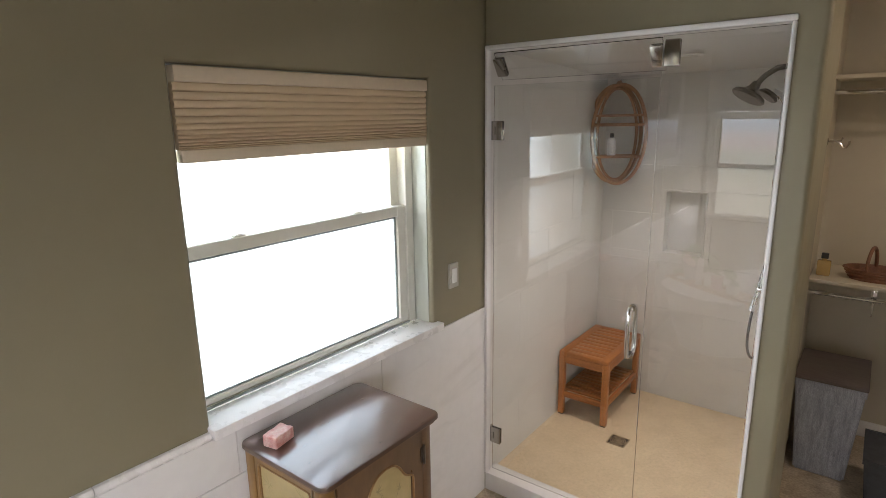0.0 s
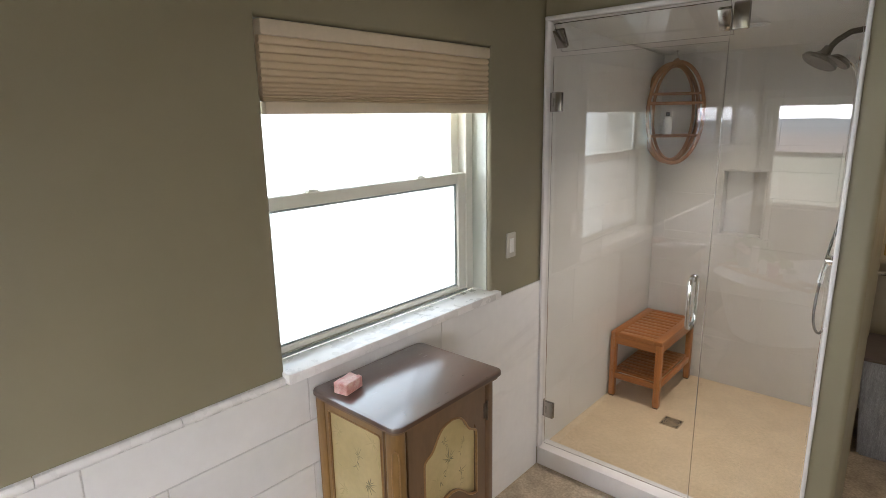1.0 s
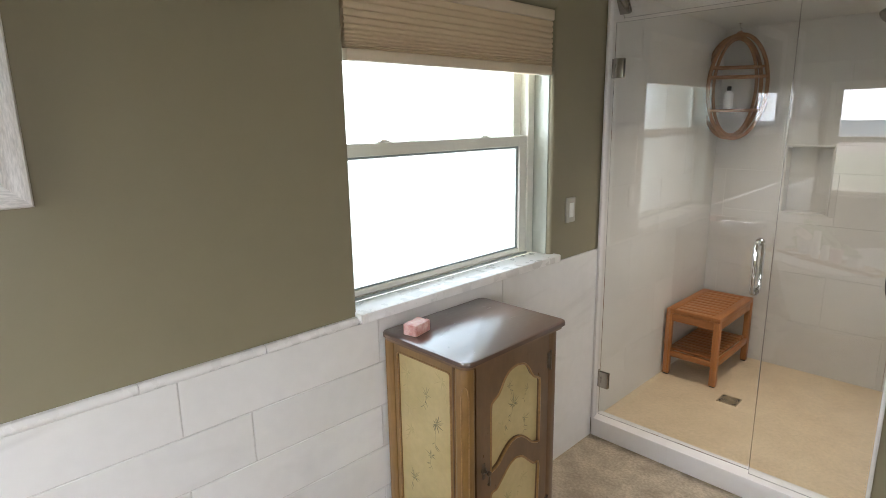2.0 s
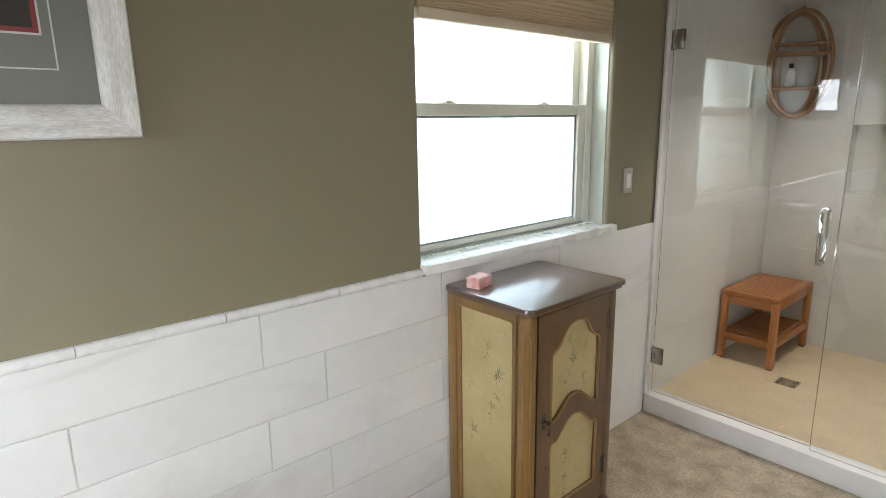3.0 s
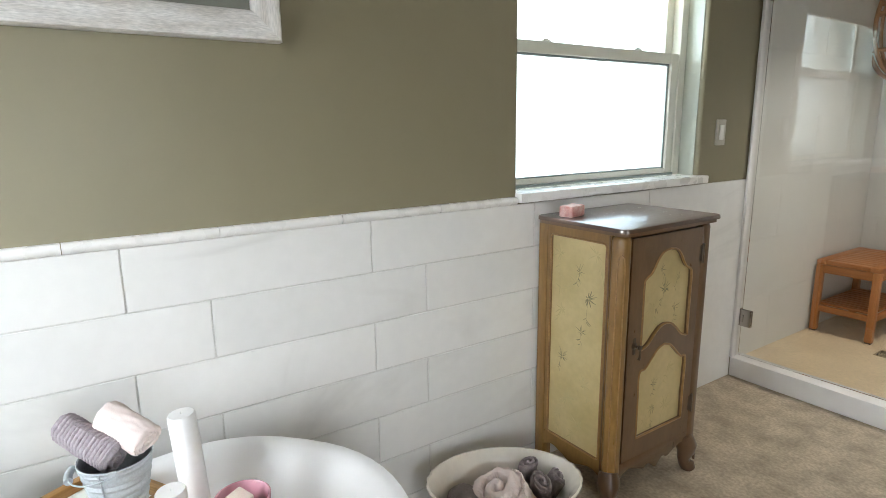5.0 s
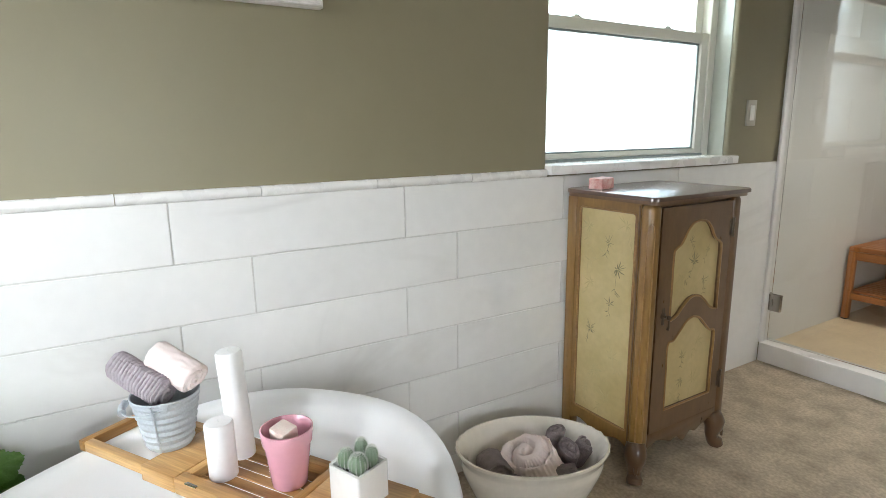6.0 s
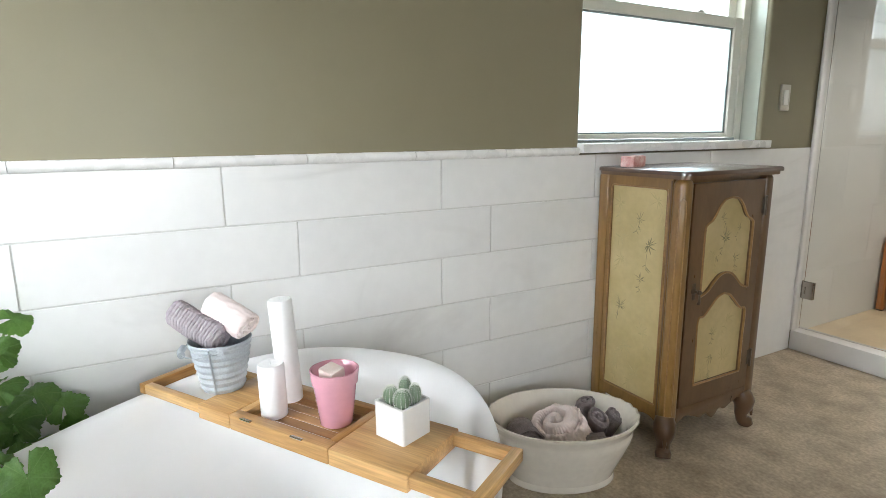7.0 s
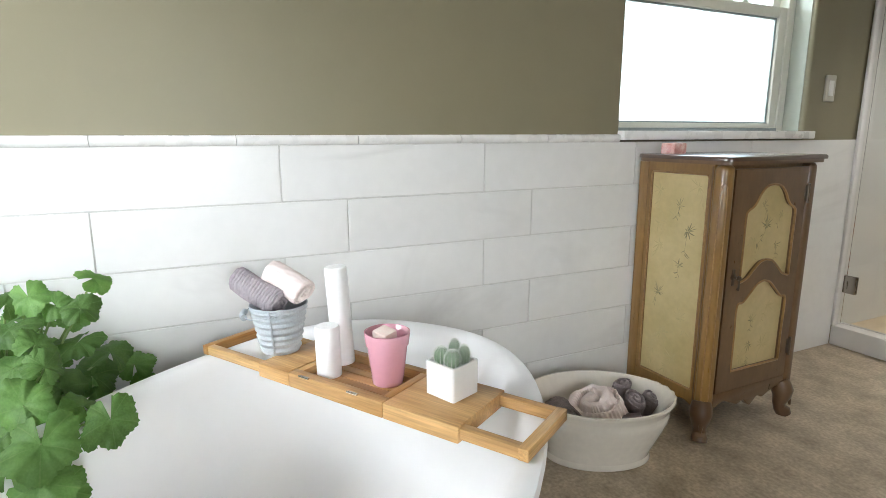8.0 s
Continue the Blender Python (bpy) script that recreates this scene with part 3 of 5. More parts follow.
def window(name, m, w, h, rail, pane_mat, low_mat, label):
    """A single-hung window: x across, y outwards, z up from the frame's lower corner; rail is the height of the meeting rail's foot."""
    win = thing(name, m, label, "window", kind="structure")
    f = 0.045
    fr = bmesh.new()
    sash(fr, 0, w, 0, h, 0, 0.075, f, 0.012, 0.04)
    part("window_frame", fr, VINYL, win, smooth=False)
    # shade on the track under the sash, laid in as a dark strip
    part("bottom_track", boxbm((f, -0.003, 0.001), (w - f, -0.0004, 0.0125), 0.001, 1), GASKET, win, "dark strip for the shaded track below the sash", smooth=False)
    lo = part("lower_sash", sash(bmesh.new(), f, w - f, 0.013, rail + 0.043, 0.004, 0.036, 0.05, 0.02, 0.043), VINYL, win, smooth=False)
    up = part("upper_sash", sash(bmesh.new(), f, w - f, rail + 0.006, h - 0.04, 0.04, 0.07, 0.05, 0.03, 0.03), VINYL, win, smooth=False)
    a, b = f + 0.05, w - f - 0.05
    p1 = part("pane", boxbm((a - 0.004, 0.018, 0.029), (b + 0.004, 0.022, rail + 0.004)), low_mat, lo, smooth=False)
    p2 = part("pane", boxbm((a - 0.004, 0.054, rail + 0.032), (b + 0.004, 0.058, h - 0.066)), pane_mat, up, smooth=False)
    p1.visible_shadow = p2.visible_shadow = False
    g = bmesh.new()
    sash(g, a - 0.001, b + 0.001, 0.032, rail + 0.001, 0.0135, 0.0175, 0.007, 0.007, 0.009)
    part("gasket", g, GASKET, lo, "grey glazing bead", smooth=False)
    if low_mat is PATTERN:
        # jagged strips imitate the frame's edge refracted by the patterned glass
        wv = random.Random(4)
        for along in ("top", "side"):
            sp, n = bmesh.new(), 150 if along == "top" else 80
            ends = []
            for k in range(n + 1):
                q, d = k / n, 0.003 + 0.009 * wv.random() ** 2
                if along == "top":
                    p = a + (b - a) * q
                    ends.append([sp.verts.new((p, y, z)) for y, z in ((0.0165, rail), (0.0165, rail - d), (0.0172, rail - d), (0.0172, rail))])
                else:
                    p = 0.035 + (rail - 0.035) * q
                    ends.append([sp.verts.new((x, y, p)) for x, y in ((b, 0.0165), (b - 0.004 - d, 0.0165), (b - 0.004 - d, 0.0172), (b, 0.0172))])
            for c, e in zip(ends, ends[1:]):
                for k in range(4):
                    sp.faces.new((c[k], c[(k + 1) % 4], e[(k + 1) % 4], e[k]))
            bmesh.ops.recalc_face_normals(sp, faces=sp.faces)
            part("spacer_bar", sp, RIPPLE, lo, "jagged grey-green strip imitating the frame refracted in patterned glass", smooth=False)
    for s in (0.26, 0.72):
        t = bmesh.new()
        box(t, (w * s - 0.022, 0.008, rail + 0.0425), (w * s + 0.022, 0.03, rail + 0.049), 0.002, 1)
        box(t, (w * s - 0.02, 0.002, rail + 0.047), (w * s + 0.004, 0.01, rail + 0.053), 0.002, 1)
        part("sash_latch", t, VINYL, lo, smooth=False)
    return win


window("window_1", pose(-0.1, WY0 - 0.068, 1.043, 0, 0, 90), 1.102, 1.008, 0.474, PANE, PATTERN, "cream vinyl single-hung window with obscure glass")
window("window_2", pose(BW[2] - 0.003, YB - 0.08, BW[1] + 0.003, 0, 0, 180), 1.084, 1.044, 0.5, CLEAR, CLEAR, "vinyl single-hung window with clear glass")
# unseen window, added where the right-hand fill comes in
window("window_3_added", pose(X1 + 0.08, RW[2] - 0.003, RW[1] + 0.003, 0, 0, -90), 1.194, 1.024, 0.5, CLEAR, CLEAR, "vinyl single-hung window with clear glass")
tagged(part("window_sill", boxbm((-0.101, WY0 - 0.012, 1.0105), (0.026, WY1 + 0.035, 1.043), 0.004), SILLM), "white marble window sill", "window sill", kind="structure")

# ---- cellular blind ----
blind = thing("window_blind", pose(0, 0, 0), "beige pleated cellular blind, drawn a quarter down", "blind")
part("headrail", boxbm((-0.052, WY0 + 0.008, 2.012), (-0.004, WY1 - 0.012, 2.053), 0.004), RAILM, blind)
part("bottom_rail", boxbm((-0.044, WY0 + 0.009, 1.802), (-0.01, WY1 - 0.014, 1.838), 0.005), RAILM, blind)
bm = bmesh.new()
prof, z = [], 2.012
for p in (0.0228, 0.0222, 0.0216, 0.0206, 0.0186, 0.0158, 0.0132, 0.0112, 0.0098, 0.0078, 0.0054, 0.005):
    prof += [(-0.02, z), (-0.02, z - 0.03 * p), (-0.0135, z - 0.1 * p), (-0.0112, z - 0.34 * p), (-0.0105, z - 0.6 * p), (-0.0125, z - 0.86 * p), (-0.0155, z - 0.97 * p)]
    z -= p
prof.append((-0.02, 1.838))
cols = []
for y in np.linspace(WY0 + 0.0045, WY1 - 0.013, 14):
    cols.append([bm.verts.new((x, y, zz)) for x, zz in prof] + [bm.verts.new((-0.054 - x, y, zz)) for x, zz in reversed(prof)])
for a, b in zip(cols, cols[1:]):
    for k in range(len(a)):
        bm.faces.new((a[k], a[(k + 1) % len(a)], b[(k + 1) % len(a)], b[k]))
for c in (cols[0], cols[-1]):
    n = len(prof)
    for k in range(n - 1):
        bm.faces.new((c[k], c[k + 1], c[2 * n - 2 - k], c[2 * n - 1 - k]))
bmesh.ops.recalc_face_normals(bm, faces=bm.faces)
part("pleated_fabric", bm, FABRIC, blind)

# ---- switch ----
sw = thing("light_switch", pose(0, -0.298, 1.226), "almond rocker light switch plate on the wall", "switch")
part("cover_plate", boxbm((FX, -0.033, -0.056), (0.003, 0.033, 0.056), 0.003), PLATE, sw)
part("rocker", boxbm((0.002, -0.016, -0.033), (0.007, 0.016, 0.033), 0.003), ROCKER, sw, "white rocker")

# ---- shower glass ----
door = thing("shower_door", pose(0.02, 0, 0.1, 0, 0, 1.2), "frameless clear glass shower door, closed", "shower door")
DB = Matrix.Translation((-0.02, 0, -0.1))
gp = part("glass_panel", boxbm((0.018, -0.004, 0.108), (0.748, 0.004, 2.046), 0.001, 1), SHGLASS, door, smooth=False, at=DB)
gp.visible_shadow = False
for z in (0.307, 1.848):
    h = bmesh.new()
    box(h, (0.016, -0.012, z - 0.043), (0.068, -0.0045, z + 0.043), 0.003)
    box(h, (0.016, 0.0045, z - 0.043), (0.068, 0.012, z + 0.043), 0.003)
    hg = part("hinge", h, NICKEL, door, "brushed nickel hinge", at=DB)
    w = boxbm((0.0, -0.02, z - 0.043), (0.008, 0.02, z + 0.043), 0.002)
    tube(w, [(0.012, 0, z - 0.042), (0.012, 0, z + 0.042)], 0.007, 12)
    box(w, (0.026, -0.0145, z - 0.018), (0.031, -0.0118, z + 0.018), 0.001, 1)
    part("hinge_barrel", w, NICKEL, hg)
for s in (-1, 1):
    pts = [(0.697, s * 0.004, 0.915), (0.697, s * 0.03, 0.915), (0.697, s * 0.043, 0.92), (0.697, s * 0.05, 0.935), (0.697, s * 0.05, 1.02), (0.697, s * 0.05, 1.105),
           (0.697, s * 0.043, 1.12), (0.697, s * 0.03, 1.125), (0.697, s * 0.004, 1.125)]
    hd = part("handle", tube(bmesh.new(), pts, 0.0098, 16), CHROME, door, "polished chrome bar handle", at=DB)
    for z in (0.915, 1.125):
        part("washer", lathe(bmesh.new(), [(0.0, 0), (0.015, 0), (0.015, 0.006), (0.0, 0.006)], 20, m=Matrix.Translation((0.697, s * 0.0045, z)) @ Euler((radians(90 if s < 0 else -90), 0, 0)).to_matrix().to_4x4()), CHROME, hd)

transom = thing("shower_transom", pose(0.01, 0, 2.186, 33), "clear glass transom tilted inwards above the shower door", "transom")
gp = part("glass_panel", boxbm((0.006, -0.004, -0.134), (0.738, 0.004, 0.0), 0.001, 1), SHGLASS, transom, smooth=False)
gp.visible_shadow = False
for x0, x1 in ((-0.006, 0.046), (0.69, 0.738)):
    c = bmesh.new()
    box(c, (x0, -0.013, -0.112), (x1, -0.0045, -0.026), 0.003)
    box(c, (x0, 0.0045, -0.112), (x1, 0.013, -0.026), 0.003)
    part("pivot_clip", c, NICKEL, transom, "brushed nickel clip")

fixed = thing("glass_screen", pose(0.96, 0, 0.1), "fixed clear glass panel beside the shower door", "glass panel")
FB = Matrix.Translation((-0.96, 0, -0.1))
gp = part("glass_panel", boxbm((0.753, -0.004, 0.1), (1.156, 0.004, 2.19), 0.001, 1), SHGLASS, fixed, smooth=False, at=FB)
gp.visible_shadow = False
c = bmesh.new()
box(c, (0.762, -0.013, 2.082), (0.816, -0.0045, 2.176), 0.003)
box(c, (0.762, 0.0045, 2.082), (0.816, 0.013, 2.176), 0.003)
part("clip", c, NICKEL, fixed, "brushed nickel clip", at=FB)

# ---- shower fittings ----
drain = thing("shower_drain", pose(0.44, 0.68, SZ), "square bronze shower drain grate in the floor", "drain")
part("frame", with_hole(bmesh.new(), -0.052, 0.052, -0.052, 0.052, [(-0.045, -0.045, 0.045, 0.045)], 0.0, 0.003, "z"), DRAINM, drain, smooth=False)
# flat black sheet stands in for the shade under the grate
part("well", boxbm((-0.046, -0.046, 0.0002), (0.046, 0.046, 0.0008)), DARK, drain, smooth=False)
for r in (0.009, 0.02, 0.031, 0.042):
    part("grate_ring", tube(bmesh.new(), [(r * math.cos(2 * math.pi * k / 24), r * math.sin(2 * math.pi * k / 24), 0.0018) for k in range(24)], 0.0026, 6, closed=True), DRAINM, drain)
for k in range(4):
    a = radians(45 * k)
    part("grate_bar", tube(bmesh.new(), [(-0.05 * math.cos(a), -0.05 * math.sin(a), 0.0016), (0.05 * math.cos(a), 0.05 * math.sin(a), 0.0016)], 0.002, 6), DRAINM, drain)

shw = thing("rain_shower", pose(SX, 0.42, 2.08), "chrome shower head with a curved arm on the tiled wall", "shower head")
part("flange", lathe(bmesh.new(), [(0, 0), (0.03, 0), (0.028, 0.008), (0.014, 0.014), (0, 0.014)], 24, m=Euler((0, radians(-90), 0)).to_matrix().to_4x4()), CHROME, shw)
part("arm", tube(bmesh.new(), [(0, 0, 0), (-0.04, -0.005, 0.008), (-0.09, -0.02, 0.0), (-0.13, -0.04, -0.03), (-0.15, -0.055, -0.06)], 0.011, 14), SATIN, shw)
hm = Matrix.Translation((-0.155, -0.06, -0.065)) @ Euler((radians(-18), radians(25), 0)).to_matrix().to_4x4()
part("head", lathe(bmesh.new(), [(0, 0.015), (0.016, 0.012), (0.02, -0.01), (0.035, -0.028), (0.062, -0.04), (0.066, -0.05), (0.06, -0.056), (0, -0.056)], 32, m=hm), SATIN, shw)
hs = thing("hand_shower", pose(SX, 0.5, 1.96), "chrome hand shower with a metal hose below the shower head", "hand shower")
part("bracket", tube(bmesh.new(), [(0, 0, 0.02), (-0.05, 0, 0.02), (-0.075, -0.01, 0.0)], [0.016, 0.012, 0.014], 14), CHROME, hs)
part("wand", tube(bmesh.new(), [(-0.05, 0.01, -0.09), (-0.065, 0.0, -0.02), (-0.085, -0.01, 0.02), (-0.11, -0.025, 0.03)], [0.01, 0.011, 0.014, 0.018], 14), CHROME, hs)
part("spray_face", lathe(bmesh.new(), [(0, 0.012), (0.03, 0.008), (0.043, -0.006), (0.04, -0.014), (0, -0.014)], 28, m=Matrix.Translation((-0.12, -0.03, 0.022)) @ Euler((radians(-18), radians(35), 0)).to_matrix().to_4x4()), SATIN, hs)
hose = spline3([(-0.05, 0.01, -0.09), (-0.045, 0.0, -0.3), (-0.045, -0.02, -0.55), (-0.075, -0.06, -0.78), (-0.085, -0.12, -0.95), (-0.08, -0.13, -1.05), (-0.06, -0.08, -1.1), (-0.035, -0.02, -1.04), (-0.012, 0.0, -0.95), (0.0, 0.0, -0.93)])
part("hose", tube(bmesh.new(), hose, 0.0055, 10), SATIN, hs)
vl = thing("shower_valve", pose(SX, 0.33, 1.2), "chrome shower valve with a lever", "valve")
part("escutcheon", lathe(bmesh.new(), [(0, 0), (0.075, 0), (0.07, 0.008), (0.03, 0.014), (0, 0.014)], 32, m=Euler((0, radians(-90), 0)).to_matrix().to_4x4()), CHROME, vl)
part("hub", tube(bmesh.new(), [(-0.01, 0, 0), (-0.06, 0, 0)], 0.02, 16), CHROME, vl)
part("lever", tube(bmesh.new(), [(-0.055, 0, 0), (-0.065, -0.02, -0.04), (-0.07, -0.035, -0.09)], [0.012, 0.009, 0.011], 12), CHROME, vl)

lamp = thing("recessed_light", pose(0.68, 0.62, 2.176), "small recessed downlight in the shower ceiling", "downlight")
part("trim_ring", lathe(bmesh.new(), [(0.045, 0.0), (0.065, -0.002), (0.066, -0.006), (0.045, -0.007)], 32, close=True), WHITET, lamp)
spot = new("shower_light", bpy.data.lights.new("shower_light", "AREA"))
spot.data.shape, spot.data.size, spot.data.energy, spot.data.color = "DISK", 0.085, 0.95, (1.0, 0.91, 0.78)
spot.data.spread = radians(110)
spot.matrix_world = look((0.68, 0.62, 2.168), (0.68, 0.6, 0.1))

# assumed downlight, out of view, added as fill for the closet
lamp = thing("recessed_light", pose(2.1, 0.4, ZC), "unseen downlight added to brighten the closet", "downlight")
part("trim_ring", lathe(bmesh.new(), [(0.045, 0.0), (0.065, -0.002), (0.066, -0.006), (0.045, -0.007)], 32, close=True), WHITET, lamp)
spot = new("closet_fill", bpy.data.lights.new("closet_fill", "AREA"))
spot.data.shape, spot.data.size, spot.data.energy, spot.data.color = "DISK", 0.085, 1.5, (1.0, 0.88, 0.72)
spot.matrix_world = look((2.1, 0.4, ZC - 0.008), (2.1, 0.4, 0.1))

# ---- teak bench ----
bx0, bx1, by0, by1, bz = 0.014, 0.327, 0.765, 1.325, 0.502
bench = thing("shower_bench", pose((bx0 + bx1) / 2, (by0 + by1) / 2, SZ), "slatted teak shower bench with a lower shelf", "bench")
BB = Matrix.Translation((-(bx0 + bx1) / 2, -(by0 + by1) / 2, -SZ))
for x in (bx0, bx1 - 0.036):
    for y in (by0, by1 - 0.036):
        lg = part("leg", boxbm((x, y, SZ + 0.008), (x + 0.036, y + 0.036, bz - 0.028), 0.004), TEAKV, bench, at=BB)
        part("foot_pad", boxbm((x + 0.003, y + 0.003, SZ), (x + 0.033, y + 0.033, SZ + 0.009), 0.002), BLACK, lg)
for y0, y1 in ((by0 + 0.004, by0 + 0.024), (by1 - 0.024, by1 - 0.004)):
    part("apron", boxbm((bx0 + 0.036, y0, bz - 0.075), (bx1 - 0.036, y1, bz - 0.028), 0.003), TEAK, bench, at=BB)
    part("shelf_rail", boxbm((bx0 + 0.036, y0, 0.2), (bx1 - 0.036, y1, 0.235), 0.003), TEAK, bench, at=BB)
for x0, x1 in ((bx0 + 0.004, bx0 + 0.024), (bx1 - 0.024, bx1 - 0.004)):
    part("side_apron", boxbm((x0, by0 + 0.036, bz - 0.075), (x1, by1 - 0.036, bz - 0.028), 0.003), TEAKX, bench, at=BB)
    part("shelf_side_rail", boxbm((x0, by0 + 0.036, 0.2), (x1, by1 - 0.036, 0.235), 0.003), TEAKX, bench, at=BB)
for x0, x1 in ((bx0, bx0 + 0.05), (bx1 - 0.05, bx1)):
    part("top_side", boxbm((x0, by0, bz - 0.028), (x1, by1, bz), 0.006), TEAKX, bench, at=BB)
n = 11
sl = (by1 - by0) / n
for k in range(n):
    part("slat", boxbm((bx0 + 0.0505, by0 + k * sl + 0.003, bz - 0.026), (bx1 - 0.0505, by0 + (k + 1) * sl - 0.003, bz - 0.0015), 0.003), TEAK, bench, at=BB)
    part("shelf_slat", boxbm((bx0 + 0.024, by0 + 0.026 + k * (sl - 0.005), 0.236), (bx1 - 0.024, by0 + 0.026 + (k + 1) * (sl - 0.005) - 0.008, 0.25), 0.003), TEAK, bench, at=BB)

# ---- hanging oval caddy in the corner ----
cad = thing("hanging_caddy", pose(0.128, 1.228, 1.79, 0, 0, 38), "oval bent-wood shower caddy hanging from a chrome hook", "shower caddy")


def hoop(a, b, y, r, flat, dz=0.0):
    return tube(bmesh.new(), [(a * math.sin(2 * math.pi * k / 48), y, dz + b * math.cos(2 * math.pi * k / 48)) for k in range(48)], r, 10, closed=True, flat=flat)


part("hoop", hoop(0.165, 0.295, -0.045, 0.011, 1.0), BENT, cad)
part("hoop", hoop(0.165, 0.295, 0.045, 0.011, 1.0), BENT, cad)
part("inner_hoop", hoop(0.12, 0.275, 0.0, 0.009, 1.0), BENT, cad)
for z in (0.115, 0.062, -0.13):
    w = 0.163 * math.sqrt(1 - (z / 0.295) ** 2)
    for y in (-0.045, 0.045):
        part("shelf_bar", tube(bmesh.new(), [(-w, y, z), (w, y, z)], 0.0075, 8), BENT, cad)
for z in (0.056, -0.136):
    w = 0.158 * math.sqrt(1 - (z / 0.295) ** 2)
    for k in range(5):
        y = -0.034 + 0.017 * k
        part("shelf_slat", boxbm((-w, y - 0.006, z - 0.005), (w, y + 0.006, z), 0.002, 1), BENT, cad)
part("crown", tube(bmesh.new(), [(0, -0.045, 0.295), (0, -0.02, 0.312), (0, 0.02, 0.312), (0, 0.045, 0.295)], 0.008, 8), BENT, cad)
hk = thing("ceiling_hook", pose(0.128, 1.228, 2.1), "small chrome hook on the shower ceiling", "hook")
part("hook", tube(bmesh.new(), [(0, 0, 0.055), (0, 0, 0.03), (0.009, 0, 0.022), (0.012, 0, 0.012), (0.006, 0, 0.003), (-0.004, 0, 0.002), (-0.01, 0, 0.01)], 0.003, 8), CHROME, hk)
part("rose", lathe(bmesh.new(), [(0, 0.06), (0.014, 0.058), (0.012, 0.048), (0, 0.046)], 20), CHROME, hk)
bt = thing("shampoo_bottle", pose(0.105, 1.21, 1.661), "white pump bottle with a black cap in the caddy", "bottle")
part("body", lathe(bmesh.new(), [(0, 0), (0.024, 0), (0.026, 0.01), (0.026, 0.09), (0.02, 0.105), (0.011, 0.112), (0, 0.112)], 24), WHITEP, bt)
part("cap", lathe(bmesh.new(), [(0, 0.112), (0.012, 0.112), (0.012, 0.135), (0.01, 0.138), (0, 0.138)], 20), BLACK, bt, "black cap")

# ---- painted cabinet ----
cab = thing("painted_cabinet", pose(0.2, -1.16, 0), "antiqued brown cabinet with cream panels painted with small flowers", "cabinet")
CB = Matrix.Translation((-0.2, 1.16, 0))


def rounded(x0, y0, x1, y1, r, n=6):
    out = []
    for cx, cy, a0 in ((x1 - r, y1 - r, 0), (x0 + r, y1 - r, 90), (x0 + r, y0 + r, 180), (x1 - r, y0 + r, 270)):
        for k in range(n + 1):
            a = radians(a0 + 90 * k / n)
            out.append((cx + r * math.cos(a), cy + r * math.sin(a)))
    return out


def spline(pts, n=5):
    """A smooth line through points of a plane."""
    out = []
    for i in range(len(pts) - 1):
        p = [Vector(pts[max(0, min(len(pts) - 1, i + d))]) for d in (-1, 0, 1, 2)]
        for k in range(n):
            t = k / n
            out.append(tuple(0.5 * (2 * p[1] + (p[2] - p[0]) * t + (2 * p[0] - 5 * p[1] + 4 * p[2] - p[3]) * t * t + (3 * p[1] - p[0] - 3 * p[2] + p[3]) * t ** 3)))
    return out + [tuple(pts[-1])]


top = bmesh.new()
plate(top, rounded(0.004, -1.412, 0.397, -0.906, 0.032), 0.014, "z", 0.9485, 0.006)
part("top", top, CABT, cab, "dark glossy lacquered top", at=CB)
part("top_moulding", plate(bmesh.new(), rounded(0.006, -1.405, 0.388, -0.913, 0.03), 0.012, "z", 0.9365, 0.0), CABD, cab, at=CB)
part("body", boxbm((0.03, -1.378, 0.125), (0.338, -0.942, 0.936), 0.002), CABW, cab, at=CB)
# near-side posts golden, far-side posts dark brown
post = boxbm((0.32, -1.394, 0.112), (0.37, -1.342, 0.936), 0.018, 4)
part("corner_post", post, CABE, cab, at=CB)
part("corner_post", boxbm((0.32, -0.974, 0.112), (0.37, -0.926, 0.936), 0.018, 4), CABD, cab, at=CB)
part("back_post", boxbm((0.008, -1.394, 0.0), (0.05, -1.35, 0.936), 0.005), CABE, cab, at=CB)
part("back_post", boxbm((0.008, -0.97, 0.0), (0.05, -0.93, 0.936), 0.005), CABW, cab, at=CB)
# carved bead on the corner post
pc = Vector((0.3585, -1.3825))
d1, d2 = Vector((0.7071, 0.7071)), Vector((0.7071, -0.7071))
loop = [(-0.011, 0.15), (-0.011, 0.84), (-0.008, 0.868), (0, 0.878), (0.008, 0.868), (0.011, 0.84), (0.011, 0.15), (0.007, 0.136), (0, 0.132), (-0.007, 0.136)]
part("post_bead", tube(bmesh.new(), [(pc.x + d1.x * a + d2.x * (0.0083 - 28 * a * a), pc.y + d1.y * a + d2.y * (0.0083 - 28 * a * a), z) for a, z in loop], 0.0024, 6, closed=True), GILT, cab, at=CB)
# side frames: golden with its painted panel on the near side, brown on the far side
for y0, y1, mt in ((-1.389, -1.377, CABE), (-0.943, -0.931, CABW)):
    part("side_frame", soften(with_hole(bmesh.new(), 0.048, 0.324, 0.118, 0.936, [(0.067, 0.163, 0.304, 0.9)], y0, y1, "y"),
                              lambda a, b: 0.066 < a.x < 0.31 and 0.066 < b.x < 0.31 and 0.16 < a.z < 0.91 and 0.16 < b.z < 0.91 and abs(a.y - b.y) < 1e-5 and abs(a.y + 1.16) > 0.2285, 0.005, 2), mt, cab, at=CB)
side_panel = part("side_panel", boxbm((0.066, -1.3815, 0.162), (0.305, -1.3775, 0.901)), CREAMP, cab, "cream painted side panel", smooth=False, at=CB)

